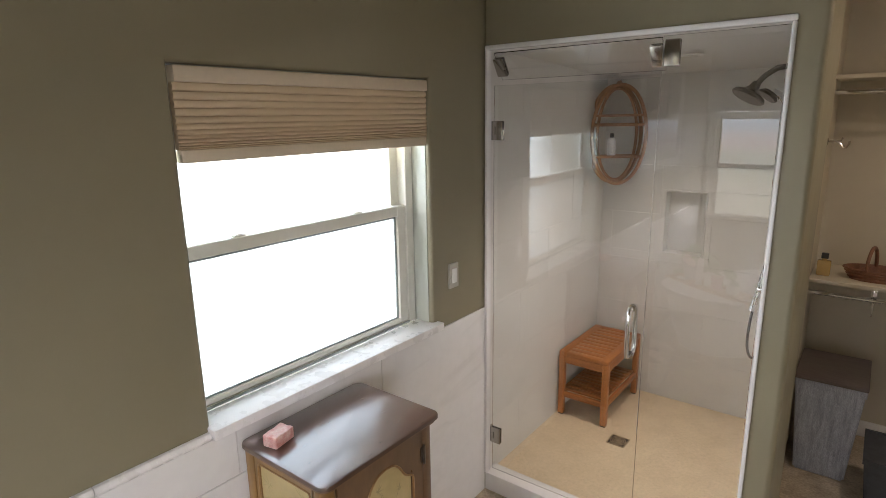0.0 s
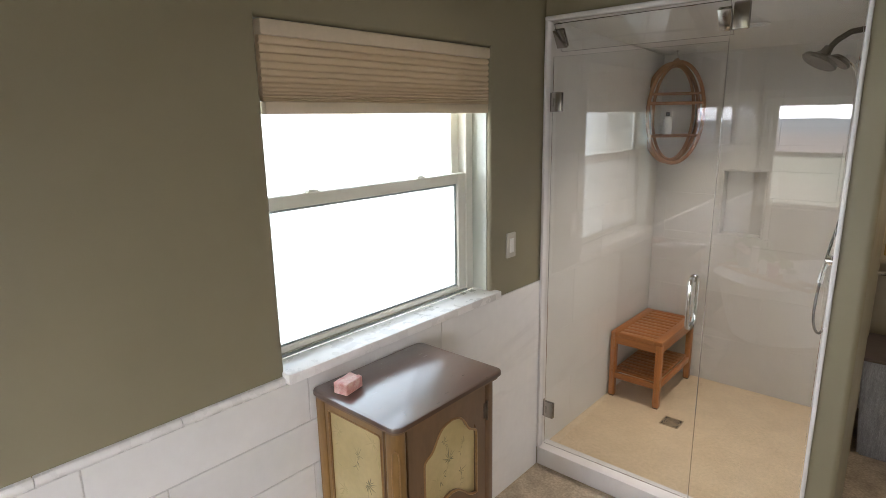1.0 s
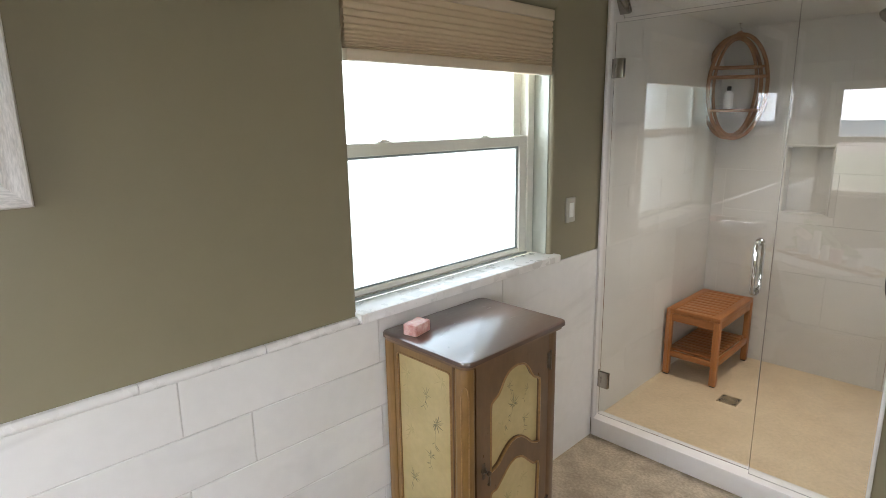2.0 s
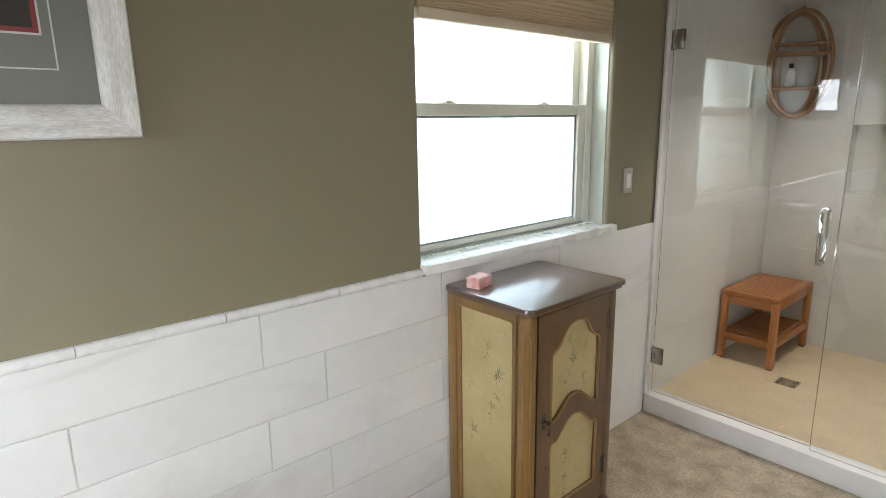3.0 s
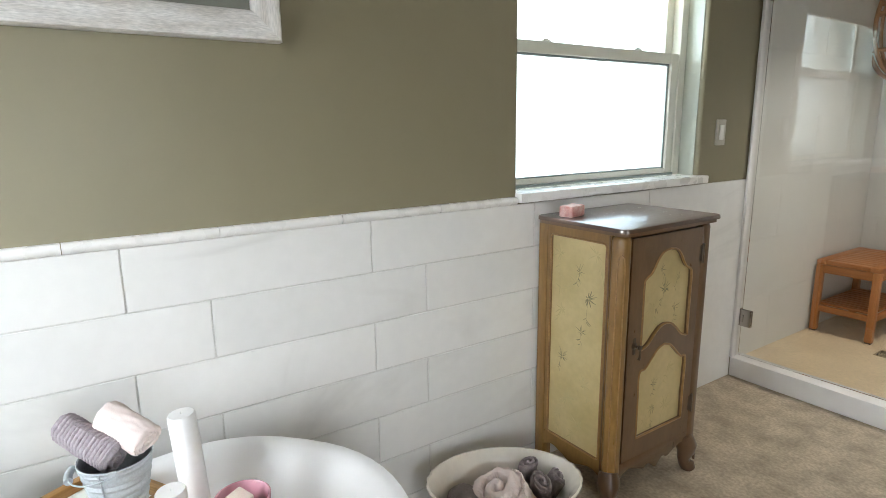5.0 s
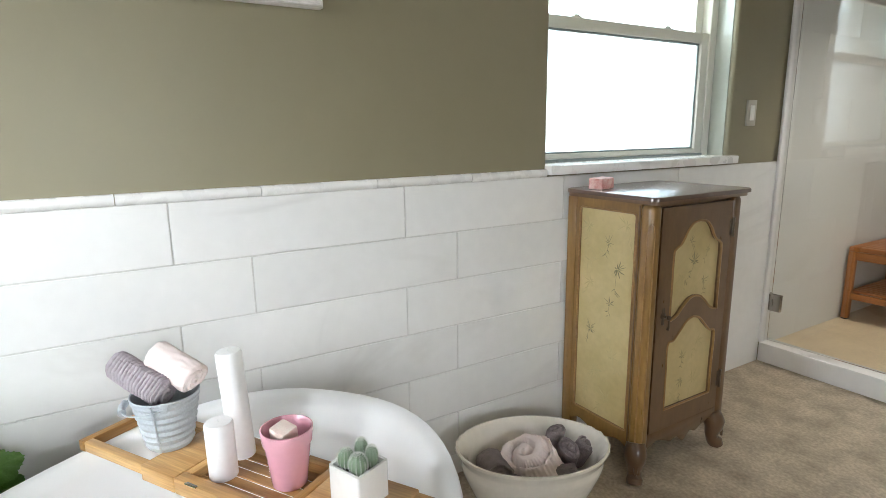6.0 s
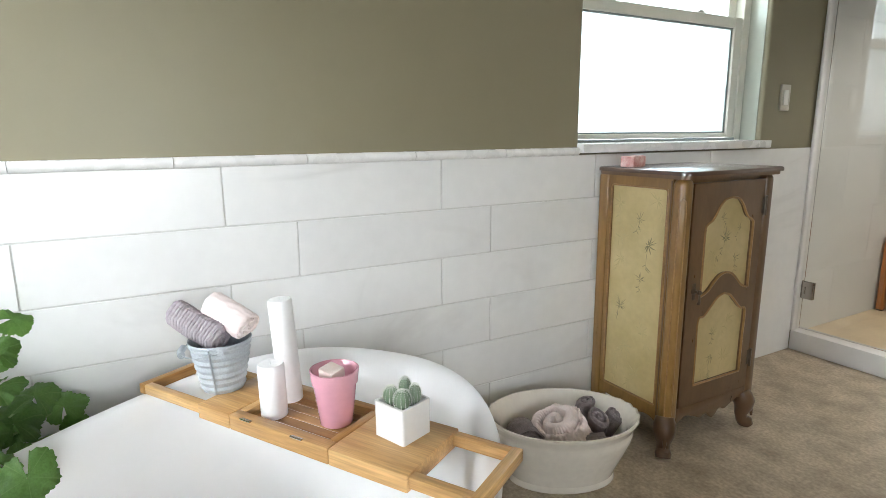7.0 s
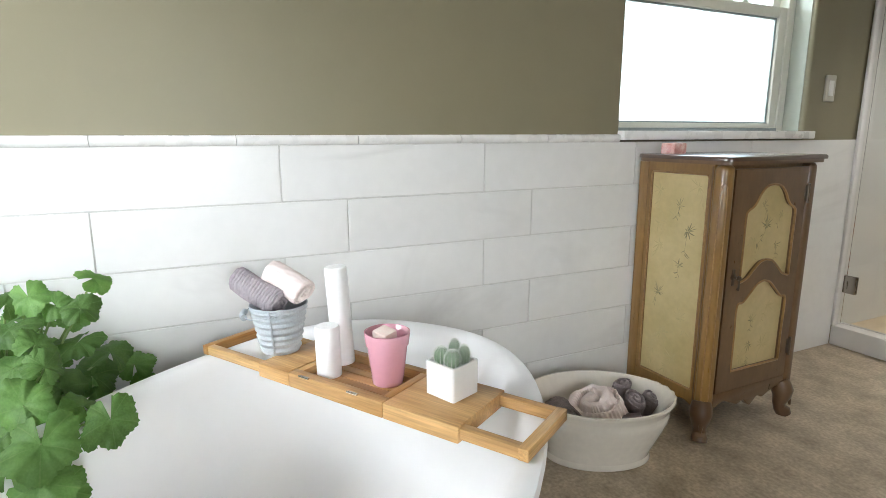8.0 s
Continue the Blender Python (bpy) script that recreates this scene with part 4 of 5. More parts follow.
part("side_panel_bead", tube(bmesh.new(), [(x, -1.3885, z) for x, z in rounded(0.065, 0.161, 0.306, 0.902, 0.012, 4)], 0.0032, 6, closed=True), GILT, cab, at=CB)
for x in (0.3185, 0.047):
    part("side_reed", tube(bmesh.new(), [(x, -1.3895, 0.13), (x, -1.3895, 0.93)], 0.0028, 6), CABD, cab, at=CB)
# door: shaped frame over two cream panels
cy = -1.148
half_top = [(0.127, 0.545), (0.126, 0.66), (0.126, 0.765), (0.117, 0.785), (0.094, 0.797), (0.078, 0.815), (0.062, 0.84), (0.036, 0.862), (0.0, 0.869)]
half_low = [(0.0, 0.614), (0.03, 0.607), (0.062, 0.583), (0.09, 0.558), (0.127, 0.545)]
right = spline(half_top, 4)
low = spline(half_low, 4)
upper = [(cy + d, z) for d, z in right] + [(cy - d, z) for d, z in reversed(right[:-1])] + [(cy - d, z) for d, z in reversed(low[1:-1])] + [(cy + d, z) for d, z in low[:-1]]
half2 = [(0.125, 0.232), (0.125, 0.35), (0.126, 0.462), (0.098, 0.474), (0.066, 0.502), (0.034, 0.53), (0.0, 0.541)]
r2 = spline(half2, 4)
lower = [(cy + d, z) for d, z in r2] + [(cy - d, z) for d, z in reversed(r2[:-1])]
outer = [(-1.3405, 0.162), (-0.9755, 0.162), (-0.9755, 0.922), (-1.3405, 0.922)]
bm = bmesh.new()
edges = []
for ring in (outer, upper, lower):
    vs = [bm.verts.new((0.348, a, b)) for a, b in ring]
    edges += [bm.edges.new((vs[k], vs[(k + 1) % len(vs)])) for k in range(len(vs))]
made = bmesh.ops.triangle_fill(bm, use_beauty=True, edges=edges, normal=(1, 0, 0))
faces = [f for f in made["geom"] if isinstance(f, bmesh.types.BMFace)]
ext = bmesh.ops.extrude_face_region(bm, geom=faces)
bmesh.ops.translate(bm, vec=(0.018, 0, 0), verts=[v for v in ext["geom"] if isinstance(v, bmesh.types.BMVert)])
bmesh.ops.recalc_face_normals(bm, faces=bm.faces)
cdoor = part("door", bm, CABD, cab, "brown door with shaped cream panels", at=CB)
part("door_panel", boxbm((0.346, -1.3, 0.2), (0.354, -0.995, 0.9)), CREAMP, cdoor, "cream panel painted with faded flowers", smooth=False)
for ring in (upper, lower):
    part("panel_bead", tube(bmesh.new(), [(0.3655, a, b) for a, b in ring], 0.0042, 6, closed=True), GILT, cdoor)
hd = lathe(bmesh.new(), [(0, 0), (0.012, 0.0), (0.012, 0.003), (0.005, 0.005), (0.004, 0.016), (0.008, 0.02), (0.008, 0.026), (0, 0.028)], 16, m=Matrix.Translation((0.366, -1.309, 0.57)) @ Euler((0, radians(90), 0)).to_matrix().to_4x4())
tube(hd, [(0.386, -1.309, 0.575), (0.389, -1.308, 0.56), (0.389, -1.307, 0.54), (0.386, -1.307, 0.53)], [0.003, 0.0028, 0.004, 0.0055], 10)
box(hd, (0.366, -1.316, 0.54), (0.3685, -1.302, 0.596), 0.001, 1)
part("handle", hd, IRON, cdoor, "dark bronze drop handle")
for z in (0.83, 0.275):
    part("hinge", tube(boxbm((0.366, -0.985, z - 0.028), (0.3685, -0.968, z + 0.028), 0.001, 1), [(0.371, -0.971, z - 0.034), (0.371, -0.971, z + 0.034)], 0.0045, 8), IRON, cdoor, "dark bronze hinge")
# scalloped aprons
edge = [(-1.345, 0.1), (-1.32, 0.112), (-1.29, 0.122), (-1.25, 0.11), (-1.215, 0.096), (-1.185, 0.105), (-1.148, 0.078), (-1.111, 0.105), (-1.081, 0.096), (-1.046, 0.11), (-1.006, 0.122), (-0.98, 0.112), (-0.955, 0.1)]
part("apron", plate(bmesh.new(), spline(edge, 4) + [(-0.955, 0.158), (-1.345, 0.158)], 0.018, "x", 0.345, 0.003), CABD, cab, at=CB)
edge = [(0.05, 0.1), (0.09, 0.118), (0.14, 0.106), (0.185, 0.09), (0.23, 0.106), (0.28, 0.118), (0.322, 0.1)]
for y in (-1.388, -0.944):
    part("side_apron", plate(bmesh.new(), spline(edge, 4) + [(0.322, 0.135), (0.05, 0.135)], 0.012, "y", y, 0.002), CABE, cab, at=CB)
for sy, y in ((-1, -1.376), (1, -0.968)):
    dx, dy = 0.7071, 0.7071 * sy
    prof = [(0.0, 0.135, 0.03), (0.008, 0.115, 0.036), (0.016, 0.095, 0.038), (0.016, 0.07, 0.031), (0.01, 0.045, 0.023), (0.014, 0.025, 0.022), (0.026, 0.012, 0.027), (0.031, 0.0, 0.025)]
    f = bmesh.new()
    tube(f, [(0.345 + dx * o, y + dy * o, z) for o, z, r in prof], [r for o, z, r in prof], 16)
    tube(f, [(0.345 + dx * (0.034 + 0.004 * k), y + dy * (0.034 + 0.004 * k), 0.1 - 0.02 * k) for k in range(4)], [0.008, 0.01, 0.008, 0.004], 8)
    part("foot", f, FOOTM, cab, "carved dark cabriole foot", at=CB)


# painted sprigs: thin petals of paint on the panels
def sprig(parent, at, facing, size, petals, mt, seed, base):
    rnd = random.Random(seed)
    bm = bmesh.new()

    def spot_at(p, q):
        return (at[0] + p, at[1] - 0.0005, at[2] + q) if facing == "y" else (at[0] + 0.0005, at[1] + p, at[2] + q)
    def stroke(p, q, a, ln, w, bend):
        """One tapered, bent brush stroke."""
        last = None
        for k in range(6):
            f = k / 5
            hw = w * (0.25 + 3.0 * f * (1 - f)) * (1 - 0.5 * f)
            pair = [bm.verts.new(spot_at(p - math.sin(a) * s * hw, q + math.cos(a) * s * hw)) for s in (-1, 1)]
            if last:
                bm.faces.new((last[0], last[1], pair[1], pair[0]))
            last, p, q, a = pair, p + math.cos(a) * ln / 5, q + math.sin(a) * ln / 5, a + bend / 5

    lead = rnd.uniform(0, 6.28)
    for k in range(petals * 2):
        a = lead + 2 * math.pi * k / (petals * 2) + rnd.uniform(-0.35, 0.35)
        far = 0.75 + 0.4 * math.cos(a - lead)
        stroke(size * 0.06 * math.cos(a), size * 0.06 * math.sin(a), a, size * far * rnd.uniform(0.6, 1.15), size * rnd.uniform(0.03, 0.085), rnd.uniform(-0.5, 0.5))
    a, bend, ln = rnd.uniform(3.9, 5.4), rnd.uniform(-0.9, 0.9), size * rnd.uniform(1.5, 2.6)
    stroke(0, 0, a, ln, size * 0.022, bend)
    for k in range(4):
        f = rnd.uniform(0.35, 1.0)
        stroke(math.cos(a + bend * f / 2) * ln * f, math.sin(a + bend * f / 2) * ln * f, a + rnd.choice((-1, 1)) * rnd.uniform(0.5, 1.1), size * rnd.uniform(0.4, 0.8), size * rnd.uniform(0.04, 0.08), rnd.uniform(-0.6, 0.6))
    part("painted_sprig", bm, mt, parent, smooth=False, at=base)


ident = Matrix.Identity(4)
k = 0
for x, z, s, p, mt in ((0.208, 0.79, 0.028, 4, LEAFP), (0.25, 0.708, 0.036, 7, LEAFP), (0.224, 0.585, 0.026, 5, LEAFP), (0.142, 0.47, 0.03, 7, LEAFP), (0.135, 0.645, 0.034, 5, LEAFF),
                       (0.17, 0.33, 0.05, 6, LEAFF), (0.19, 0.755, 0.05, 4, LEAFF), (0.245, 0.4, 0.04, 5, LEAFF), (0.12, 0.84, 0.05, 5, LEAFF), (0.28, 0.86, 0.04, 4, LEAFF), (0.23, 0.24, 0.045, 5, LEAFF), (0.13, 0.25, 0.035, 5, LEAFF)):
    k += 1
    sprig(side_panel, (x - 0.016, -1.3815, z), "y", s, p, mt, k, ident)
for y, z, s, p, mt in ((cy - 0.0, 0.73, 0.035, 7, LEAFP), (cy - 0.025, 0.8, 0.02, 4, LEAFP), (cy + 0.055, 0.66, 0.024, 5, LEAFP), (cy + 0.07, 0.76, 0.018, 4, LEAFP), (cy - 0.06, 0.68, 0.035, 5, LEAFF),
                       (cy - 0.03, 0.4, 0.025, 5, LEAFP), (cy - 0.03, 0.31, 0.03, 6, LEAFP), (cy + 0.05, 0.44, 0.03, 5, LEAFF), (cy + 0.04, 0.3, 0.04, 5, LEAFF), (cy - 0.07, 0.27, 0.035, 4, LEAFF)):
    k += 1
    sprig(cdoor, (0.354, y, z), "x", s, p, mt, k, ident)

# ---- pink soap on the cabinet ----
soap = thing("pink_soap", pose(0.105, -1.335, 0.9625, 0, 0, 12), "marbled pink handmade soap bar on the cabinet", "soap")
bm = boxbm((-0.026, -0.04, 0), (0.026, 0.04, 0.036), 0.004, 2)
bmesh.ops.subdivide_edges(bm, edges=[e for e in bm.edges if e.calc_length() > 0.03], cuts=5, use_grid_fill=True)
for v in bm.verts:
    if v.co.z > 0.03:
        v.co.z += 0.004 * noise.noise(v.co * 90) + 0.002
part("bar", bm, SOAPM, soap)

# ---- bathtub ----
tub_m = Matrix.Translation((0.708, -2.912, 0)) @ Euler((0, 0, radians(41.3))).to_matrix().to_4x4()
tub = thing("bathtub", tub_m, "white enamelled freestanding oval bathtub", "bathtub")


def tub_shell():
    bm = bmesh.new()
    prof = [(0.27, 0.58, 0.0, 0), (0.29, 0.6, 0.012, 0), (0.315, 0.64, 0.1, 0), (0.35, 0.69, 0.25, 0.3), (0.378, 0.73, 0.4, 0.75), (0.392, 0.75, 0.465, 1), (0.412, 0.772, 0.476, 1), (0.424, 0.784, 0.488, 1), (0.42, 0.78, 0.5, 1),
            (0.405, 0.765, 0.5035, 1), (0.388, 0.745, 0.497, 1), (0.374, 0.728, 0.478, 1), (0.362, 0.71, 0.43, 0.9), (0.338, 0.67, 0.3, 0.5), (0.3, 0.61, 0.18, 0.1), (0.25, 0.53, 0.125, 0), (0.12, 0.3, 0.105, 0), (0, 0, 0.1, 0)]
    seg = 72
    rings = []
    for w, ln, z, rise in prof:
        if w == 0:
            rings.append([bm.verts.new((0, 0, z))])
            continue
        ring = []
        for k in range(seg):
            a = 2 * math.pi * k / seg
            c, s = math.cos(a), math.sin(a)
            p = 2 / 2.4
            x, y = w * 1.09 * math.copysign(abs(c) ** p, c), ln * 0.96 * math.copysign(abs(s) ** p, s)
            ring.append(bm.verts.new((x, y, z + rise * (0.025 * (y / 0.75) ** 2 - 0.003))))
        rings.append(ring)
    for a, b in zip(rings, rings[1:]):
        for k in range(seg):
            q = (k + 1) % seg
            bm.faces.new((a[k], a[q], b[q], b[k]) if len(b) > 1 else (a[k], a[q], b[0]))
    bm.faces.new(rings[0][::-1])
    bmesh.ops.recalc_face_normals(bm, faces=bm.faces)
    return bm


part("shell", tub_shell(), ENAMEL, tub)
part("drain_ring", lathe(bmesh.new(), [(0, 0.101), (0.028, 0.101), (0.03, 0.107), (0.02, 0.11), (0, 0.108)], 24, m=Matrix.Translation((0, -0.05, 0.001))), CHROME, tub)

# ---- bath tray ----
TZ = 0.5
tray_m = Matrix.Translation((0.462, -2.621, TZ)) @ Euler((0, 0, math.atan2(0.5128, 0.8585))).to_matrix().to_4x4()
tray = thing("bath_tray", tray_m, "oiled bamboo bath tray with extended arms across the tub", "bath tray")
for x0, x1 in ((-0.426, -0.2), (0.28, 0.442)):
    for y in (-0.084, 0.066):
        part("arm_rail", boxbm((x0, y, 0.006), (x1, y + 0.02, 0.028), 0.002), BAMBOO, tray)
    xe = x0 if x0 < 0 else x1 - 0.02
    part("arm_end", boxbm((xe, -0.085, 0.0055), (xe + 0.02, 0.087, 0.0285), 0.002), BAMBOOX, tray)
part("end_board", boxbm((-0.216, -0.089, -0.001), (-0.12, 0.089, 0.032), 0.003), BAMBOO, tray)
part("end_board", boxbm((0.14, -0.089, -0.001), (0.31, 0.089, 0.032), 0.003), BAMBOO, tray)
part("front_rail", boxbm((-0.1195, -0.089, -0.001), (0.1395, -0.062, 0.032), 0.003), BAMBOO, tray)
part("back_rail", boxbm((-0.1195, 0.068, -0.001), (0.1395, 0.089, 0.032), 0.003), BAMBOO, tray)
part("cross_rail", boxbm((-0.119, -0.0615, 0.0), (-0.1, 0.0675, 0.031), 0.002), BAMBOOX, tray)
part("cross_rail", boxbm((0.12, -0.0615, 0.0), (0.139, 0.0675, 0.031), 0.002), BAMBOOX, tray)
for k in range(5):
    y = -0.0605 + k * 0.0258
    part("slat", boxbm((-0.0995, y, 0.0105), (0.1195, y + 0.0225, 0.014), 0.001, 1), SLATW, tray)
for x in (-0.07, 0.065):
    h = boxbm((x - 0.014, -0.0905, 0.0318), (x + 0.014, -0.085, 0.0332), 0.0005, 1)
    tube(h, [(x - 0.014, -0.0905, 0.0325), (x + 0.014, -0.0905, 0.0325)], 0.0022, 8)
    part("hinge", h, NICKEL, tray, "small metal hinge")

TOP = TZ + 0.0325
SLAT = TZ + 0.0145
# ---- bucket with towels ----
bk = thing("zinc_bucket", pose(0.262, -2.746, TOP, 0, 0, 0), "small ribbed galvanised bucket holding two rolled towels", "bucket")
prof = [(0.0, 0.0), (0.043, 0.0), (0.0445, 0.004)]
for k in range(30):
    z = 0.006 + 0.1 * k / 29
    prof.append((0.0445 + (0.0655 - 0.0445) * z / 0.112 + 0.0019 * math.sin(2 * math.pi * k / 29 * 6.5), z))
prof += [(0.0655, 0.109), (0.067, 0.112), (0.066, 0.1145), (0.0635, 0.113), (0.062, 0.106), (0.043, 0.006), (0.0, 0.005)]
part("pail", lathe(bmesh.new(), prof, 48), GALV, bk)
wire = []
for k in range(25):
    a, s = -2.9 + 2.75 * k / 24, math.sin(math.pi * k / 24)
    wire.append(((0.067 + 0.014 * s) * math.cos(a), (0.067 + 0.014 * s) * math.sin(a), 0.104 - 0.012 * s))
part("handle_wire", tube(bmesh.new(), wire, 0.0016, 8), GALV, bk)
for a in (-2.9, -0.15):
    ear = boxbm((-0.007, -0.0015, -0.009), (0.007, 0.0015, 0.012), 0.0014, 2, m=Matrix.Translation((0.0665 * math.cos(a), 0.0665 * math.sin(a), 0.104)) @ Euler((0, 0, a + math.pi / 2)).to_matrix().to_4x4())
    part("ear", ear, GALV, bk)
part("grip", tube(bmesh.new(), wire[8:14], 0.0075, 14), GALV, bk, "grey roller grip")
part("seam", tube(bmesh.new(), [(0.0462 * math.cos(-0.5), 0.0462 * math.sin(-0.5), 0.004), (0.0668 * math.cos(-0.5), 0.0668 * math.sin(-0.5), 0.11)], 0.0022, 6), GALV, bk)


def towel_roll(name, m, length, radius, turns, material, label, ribs=0, seed=1, group="", flutes=0, squash=1.0, taper=0.0):
    """A plump rolled towel along x, with the wound cloth's spiral sunk into its soft ends."""
    bm = bmesh.new()
    seg, nl = (5 * flutes if flutes else 72), (8 * ribs if ribs else 24)
    edge = (0.5 if flutes else 0.3) * radius
    prof = [(radius * 0.72 * k / 16, length / 2 + 0.06 * radius * (1 - k / 16)) for k in range(17)]
    prof += [(radius * 0.72 + (radius * 0.28) * math.sin(math.pi / 2 * k / 7), length / 2 - edge * (1 - math.cos(math.pi / 2 * k / 7))) for k in range(1, 7)]
    side = [(radius, (length / 2 - edge) * (1 - 2 * k / nl)) for k in range(nl + 1)]
    prof = prof + side + [(r, -x) for r, x in reversed(prof)]
    rings = []
    for r, x in prof:
        ring = []
        for k in range(seg):
            a = 2 * math.pi * k / seg
            end = max(0.0, min(1.0, (abs(x) - length / 2 + edge) / edge))
            wind = (turns * r / radius - a / (2 * math.pi)) % 1.0
            groove = math.exp(-((wind - 0.5) / 0.17) ** 2) * min(1, r / (0.15 * radius)) * min(1.0, max(0.0, 1.06 - r / radius) * 5)
            rr = r * (0.965 + 0.06 * a / (2 * math.pi) * min(1, r / radius * 1.4))
            rr *= 1 + taper * x / length
            q = (x * 16 + seed * 3.1, math.cos(a) * 1.1 * r / radius, math.sin(a) * 1.1 * r / radius + seed)
            rr += radius * (0.13 * noise.noise(q) + 0.06 * noise.noise((q[0] * 3, q[1] * 4, q[2] * 4)))
            if ribs:
                rr += 0.0046 * (abs(math.sin(math.pi * ribs * x / length)) ** 0.45 - 0.75) * (r / radius) ** 4
            if flutes:
                rr += 0.0019 * math.sin(flutes * a) * (r / radius)
            xx = x - math.copysign(0.3 * radius * groove * end, x) + 0.07 * radius * noise.noise((q[1] * 2, q[2] * 2, seed + x * 4))
            ring.append(bm.verts.new(m @ Vector((xx, rr * math.cos(a), squash * rr * math.sin(a)))))
        rings.append(ring)
    for a, b in zip(rings, rings[1:]):
        for k in range(seg):
            bm.faces.new((a[k], a[(k + 1) % seg], b[(k + 1) % seg], b[k]))
    bmesh.ops.remove_doubles(bm, verts=rings[0] + rings[-1], dist=0.002)
    bmesh.ops.recalc_face_normals(bm, faces=bm.faces)
    return tagged(part(name, bm, material), label, "towel", group)


def aim(at, d, spin=0.0):
    """A pose whose x runs along d."""
    q = Vector(d).to_track_quat("X", "Z").to_matrix().to_4x4()
    return Matrix.Translation(at) @ q @ Euler((spin, 0, 0)).to_matrix().to_4x4()


towel_roll("rolled_towel", aim((0.227, -2.786, 0.669), (0.7, 0.6, -0.4), 2.0), 0.14, 0.034, 2.6, TOWELL, "ribbed grey rolled towel standing in the bucket", ribs=17, seed=3, group="towels in the bucket", squash=0.85, taper=0.15)
towel_roll("rolled_towel", aim((0.252, -2.72, 0.692), (0.74, 0.55, -0.36), 0.4), 0.115, 0.033, 2.4, TOWELP, "blush pink rolled towel standing in the bucket", seed=5, group="towels in the bucket", squash=0.9)

# ---- candles ----
for x, y, r, h, lb in ((0.417, -2.671, 0.027, 0.113, "short white pillar candle on the tray"), (0.36, -2.622, 0.0255, 0.228, "tall white pillar candle on the tray")):
    cd = thing("pillar_candle", pose(x, y, SLAT, 3.0 if h > 0.2 else 0.8), lb, "candle", "candles on the tray")
    bm = lathe(bmesh.new(), [(0, 0), (r - 0.001, 0), (r, 0.002), (r, h * 0.5), (r, h - 0.004), (r - 0.0025, h), (r * 0.5, h - 0.0006), (0, h - 0.001)], 36)
    for v in bm.verts:
        v.co += Vector((1, 1, 0)) * 0.0004 * noise.noise((v.co.x * 30, v.co.y * 30, v.co.z * 9))
    part("wax", bm, WAX, cd)
    part("wick", tube(bmesh.new(), [(0, 0, h - 0.005), (0.0005, 0, h + 0.004)], 0.0008, 6), WHITEP, cd)

# ---- pink pot with soap ----
pk = thing("pink_pot", pose(0.509, -2.569, SLAT), "glossy pink ceramic flower pot on the tray", "flower pot")
part("pot", lathe(bmesh.new(), [(0, 0), (0.031, 0), (0.0335, 0.003), (0.0425, 0.082), (0.043, 0.086), (0.0455, 0.0865), (0.0485, 0.11), (0.0485, 0.1135), (0.046, 0.1145), (0.044, 0.112), (0.041, 0.086), (0.032, 0.012), (0, 0.01)], 48), PINK, pk)
sb = thing("soap_block", pose(0.506, -2.572, SLAT + 0.062, 8, 6, 25), "cream and pink block of soap in the pink pot", "soap")
part("block", boxbm((-0.02, -0.018, 0.0), (0.02, 0.018, 0.058), 0.004), SOAPW, sb)

# ---- cactus ----
ct = thing("cactus_pot", pose(0.645, -2.485, TOP, 0, 0, 21), "small round cacti in a square white ceramic pot", "potted cactus")
s, h = 0.037, 0.068
pot = bmesh.new()
plate(pot, rounded(-s, -s, s, s, 0.005, 4), h, "z", 0.0)
topf = [f for f in pot.faces if f.normal.z > 0.9]
ins = bmesh.ops.inset_region(pot, faces=topf, thickness=0.005)
ext = bmesh.ops.extrude_face_region(pot, geom=topf)
bmesh.ops.delete(pot, geom=topf, context="FACES_ONLY")
bmesh.ops.translate(pot, vec=(0, 0, -0.014), verts=[v for v in ext["geom"] if isinstance(v, bmesh.types.BMVert)])
bmesh.ops.recalc_face_normals(pot, faces=pot.faces)
part("pot", pot, WHITEC, ct)
part("soil", plate(bmesh.new(), rounded(-s + 0.006, -s + 0.006, s - 0.006, s - 0.006, 0.003, 3), 0.003, "z", h - 0.013), SOIL, ct)


def cactus_ball(r, hgt, at, seed):
    rnd = random.Random(seed)
    bm, sp = bmesh.new(), bmesh.new()
    ribs, seg = 13, 52
    rings = []
    for j in range(15):
        t = j / 14
        ph = math.pi * (0.08 + 0.92 * t)
        rr, zz = r * math.sin(ph), hgt * (0.5 - 0.5 * math.cos(ph))
        zz = hgt - zz
        ring = []
        for k in range(seg):
            a = 2 * math.pi * k / seg
            f = 1 + 0.05 * math.cos(ribs * a) * math.sin(ph)
            ring.append(bm.verts.new((at[0] + rr * f * math.cos(a), at[1] + rr * f * math.sin(a), at[2] + hgt - zz)))
        rings.append(ring)
    for a, b in zip(rings, rings[1:]):
        for k in range(seg):
            bm.faces.new((a[k], a[(k + 1) % seg], b[(k + 1) % seg], b[k]))
    bm.faces.new(rings[-1])
    bmesh.ops.recalc_face_normals(bm, faces=bm.faces)
    for i in range(ribs):
        for j in range(3, 15):
            a, ph = 2 * math.pi * i / ribs, math.pi * (0.06 + 0.94 * j / 14.5)
            c = Vector((at[0] + 1.09 * r * math.sin(ph) * math.cos(a), at[1] + 1.09 * r * math.sin(ph) * math.sin(a), at[2] + hgt * (0.5 - 0.5 * math.cos(ph))))
            out = Vector((math.sin(ph) * math.cos(a), math.sin(ph) * math.sin(a), -math.cos(ph)))
            for q in range(5):
                d = (out + Vector((rnd.uniform(-1, 1), rnd.uniform(-1, 1), rnd.uniform(-1, 1))) * 0.8).normalized() * 0.0032
                e = d.orthogonal().normalized() * 0.0006
                p = [sp.verts.new(c + e), sp.verts.new(c - e), sp.verts.new(c + d)]
                sp.faces.new(p)
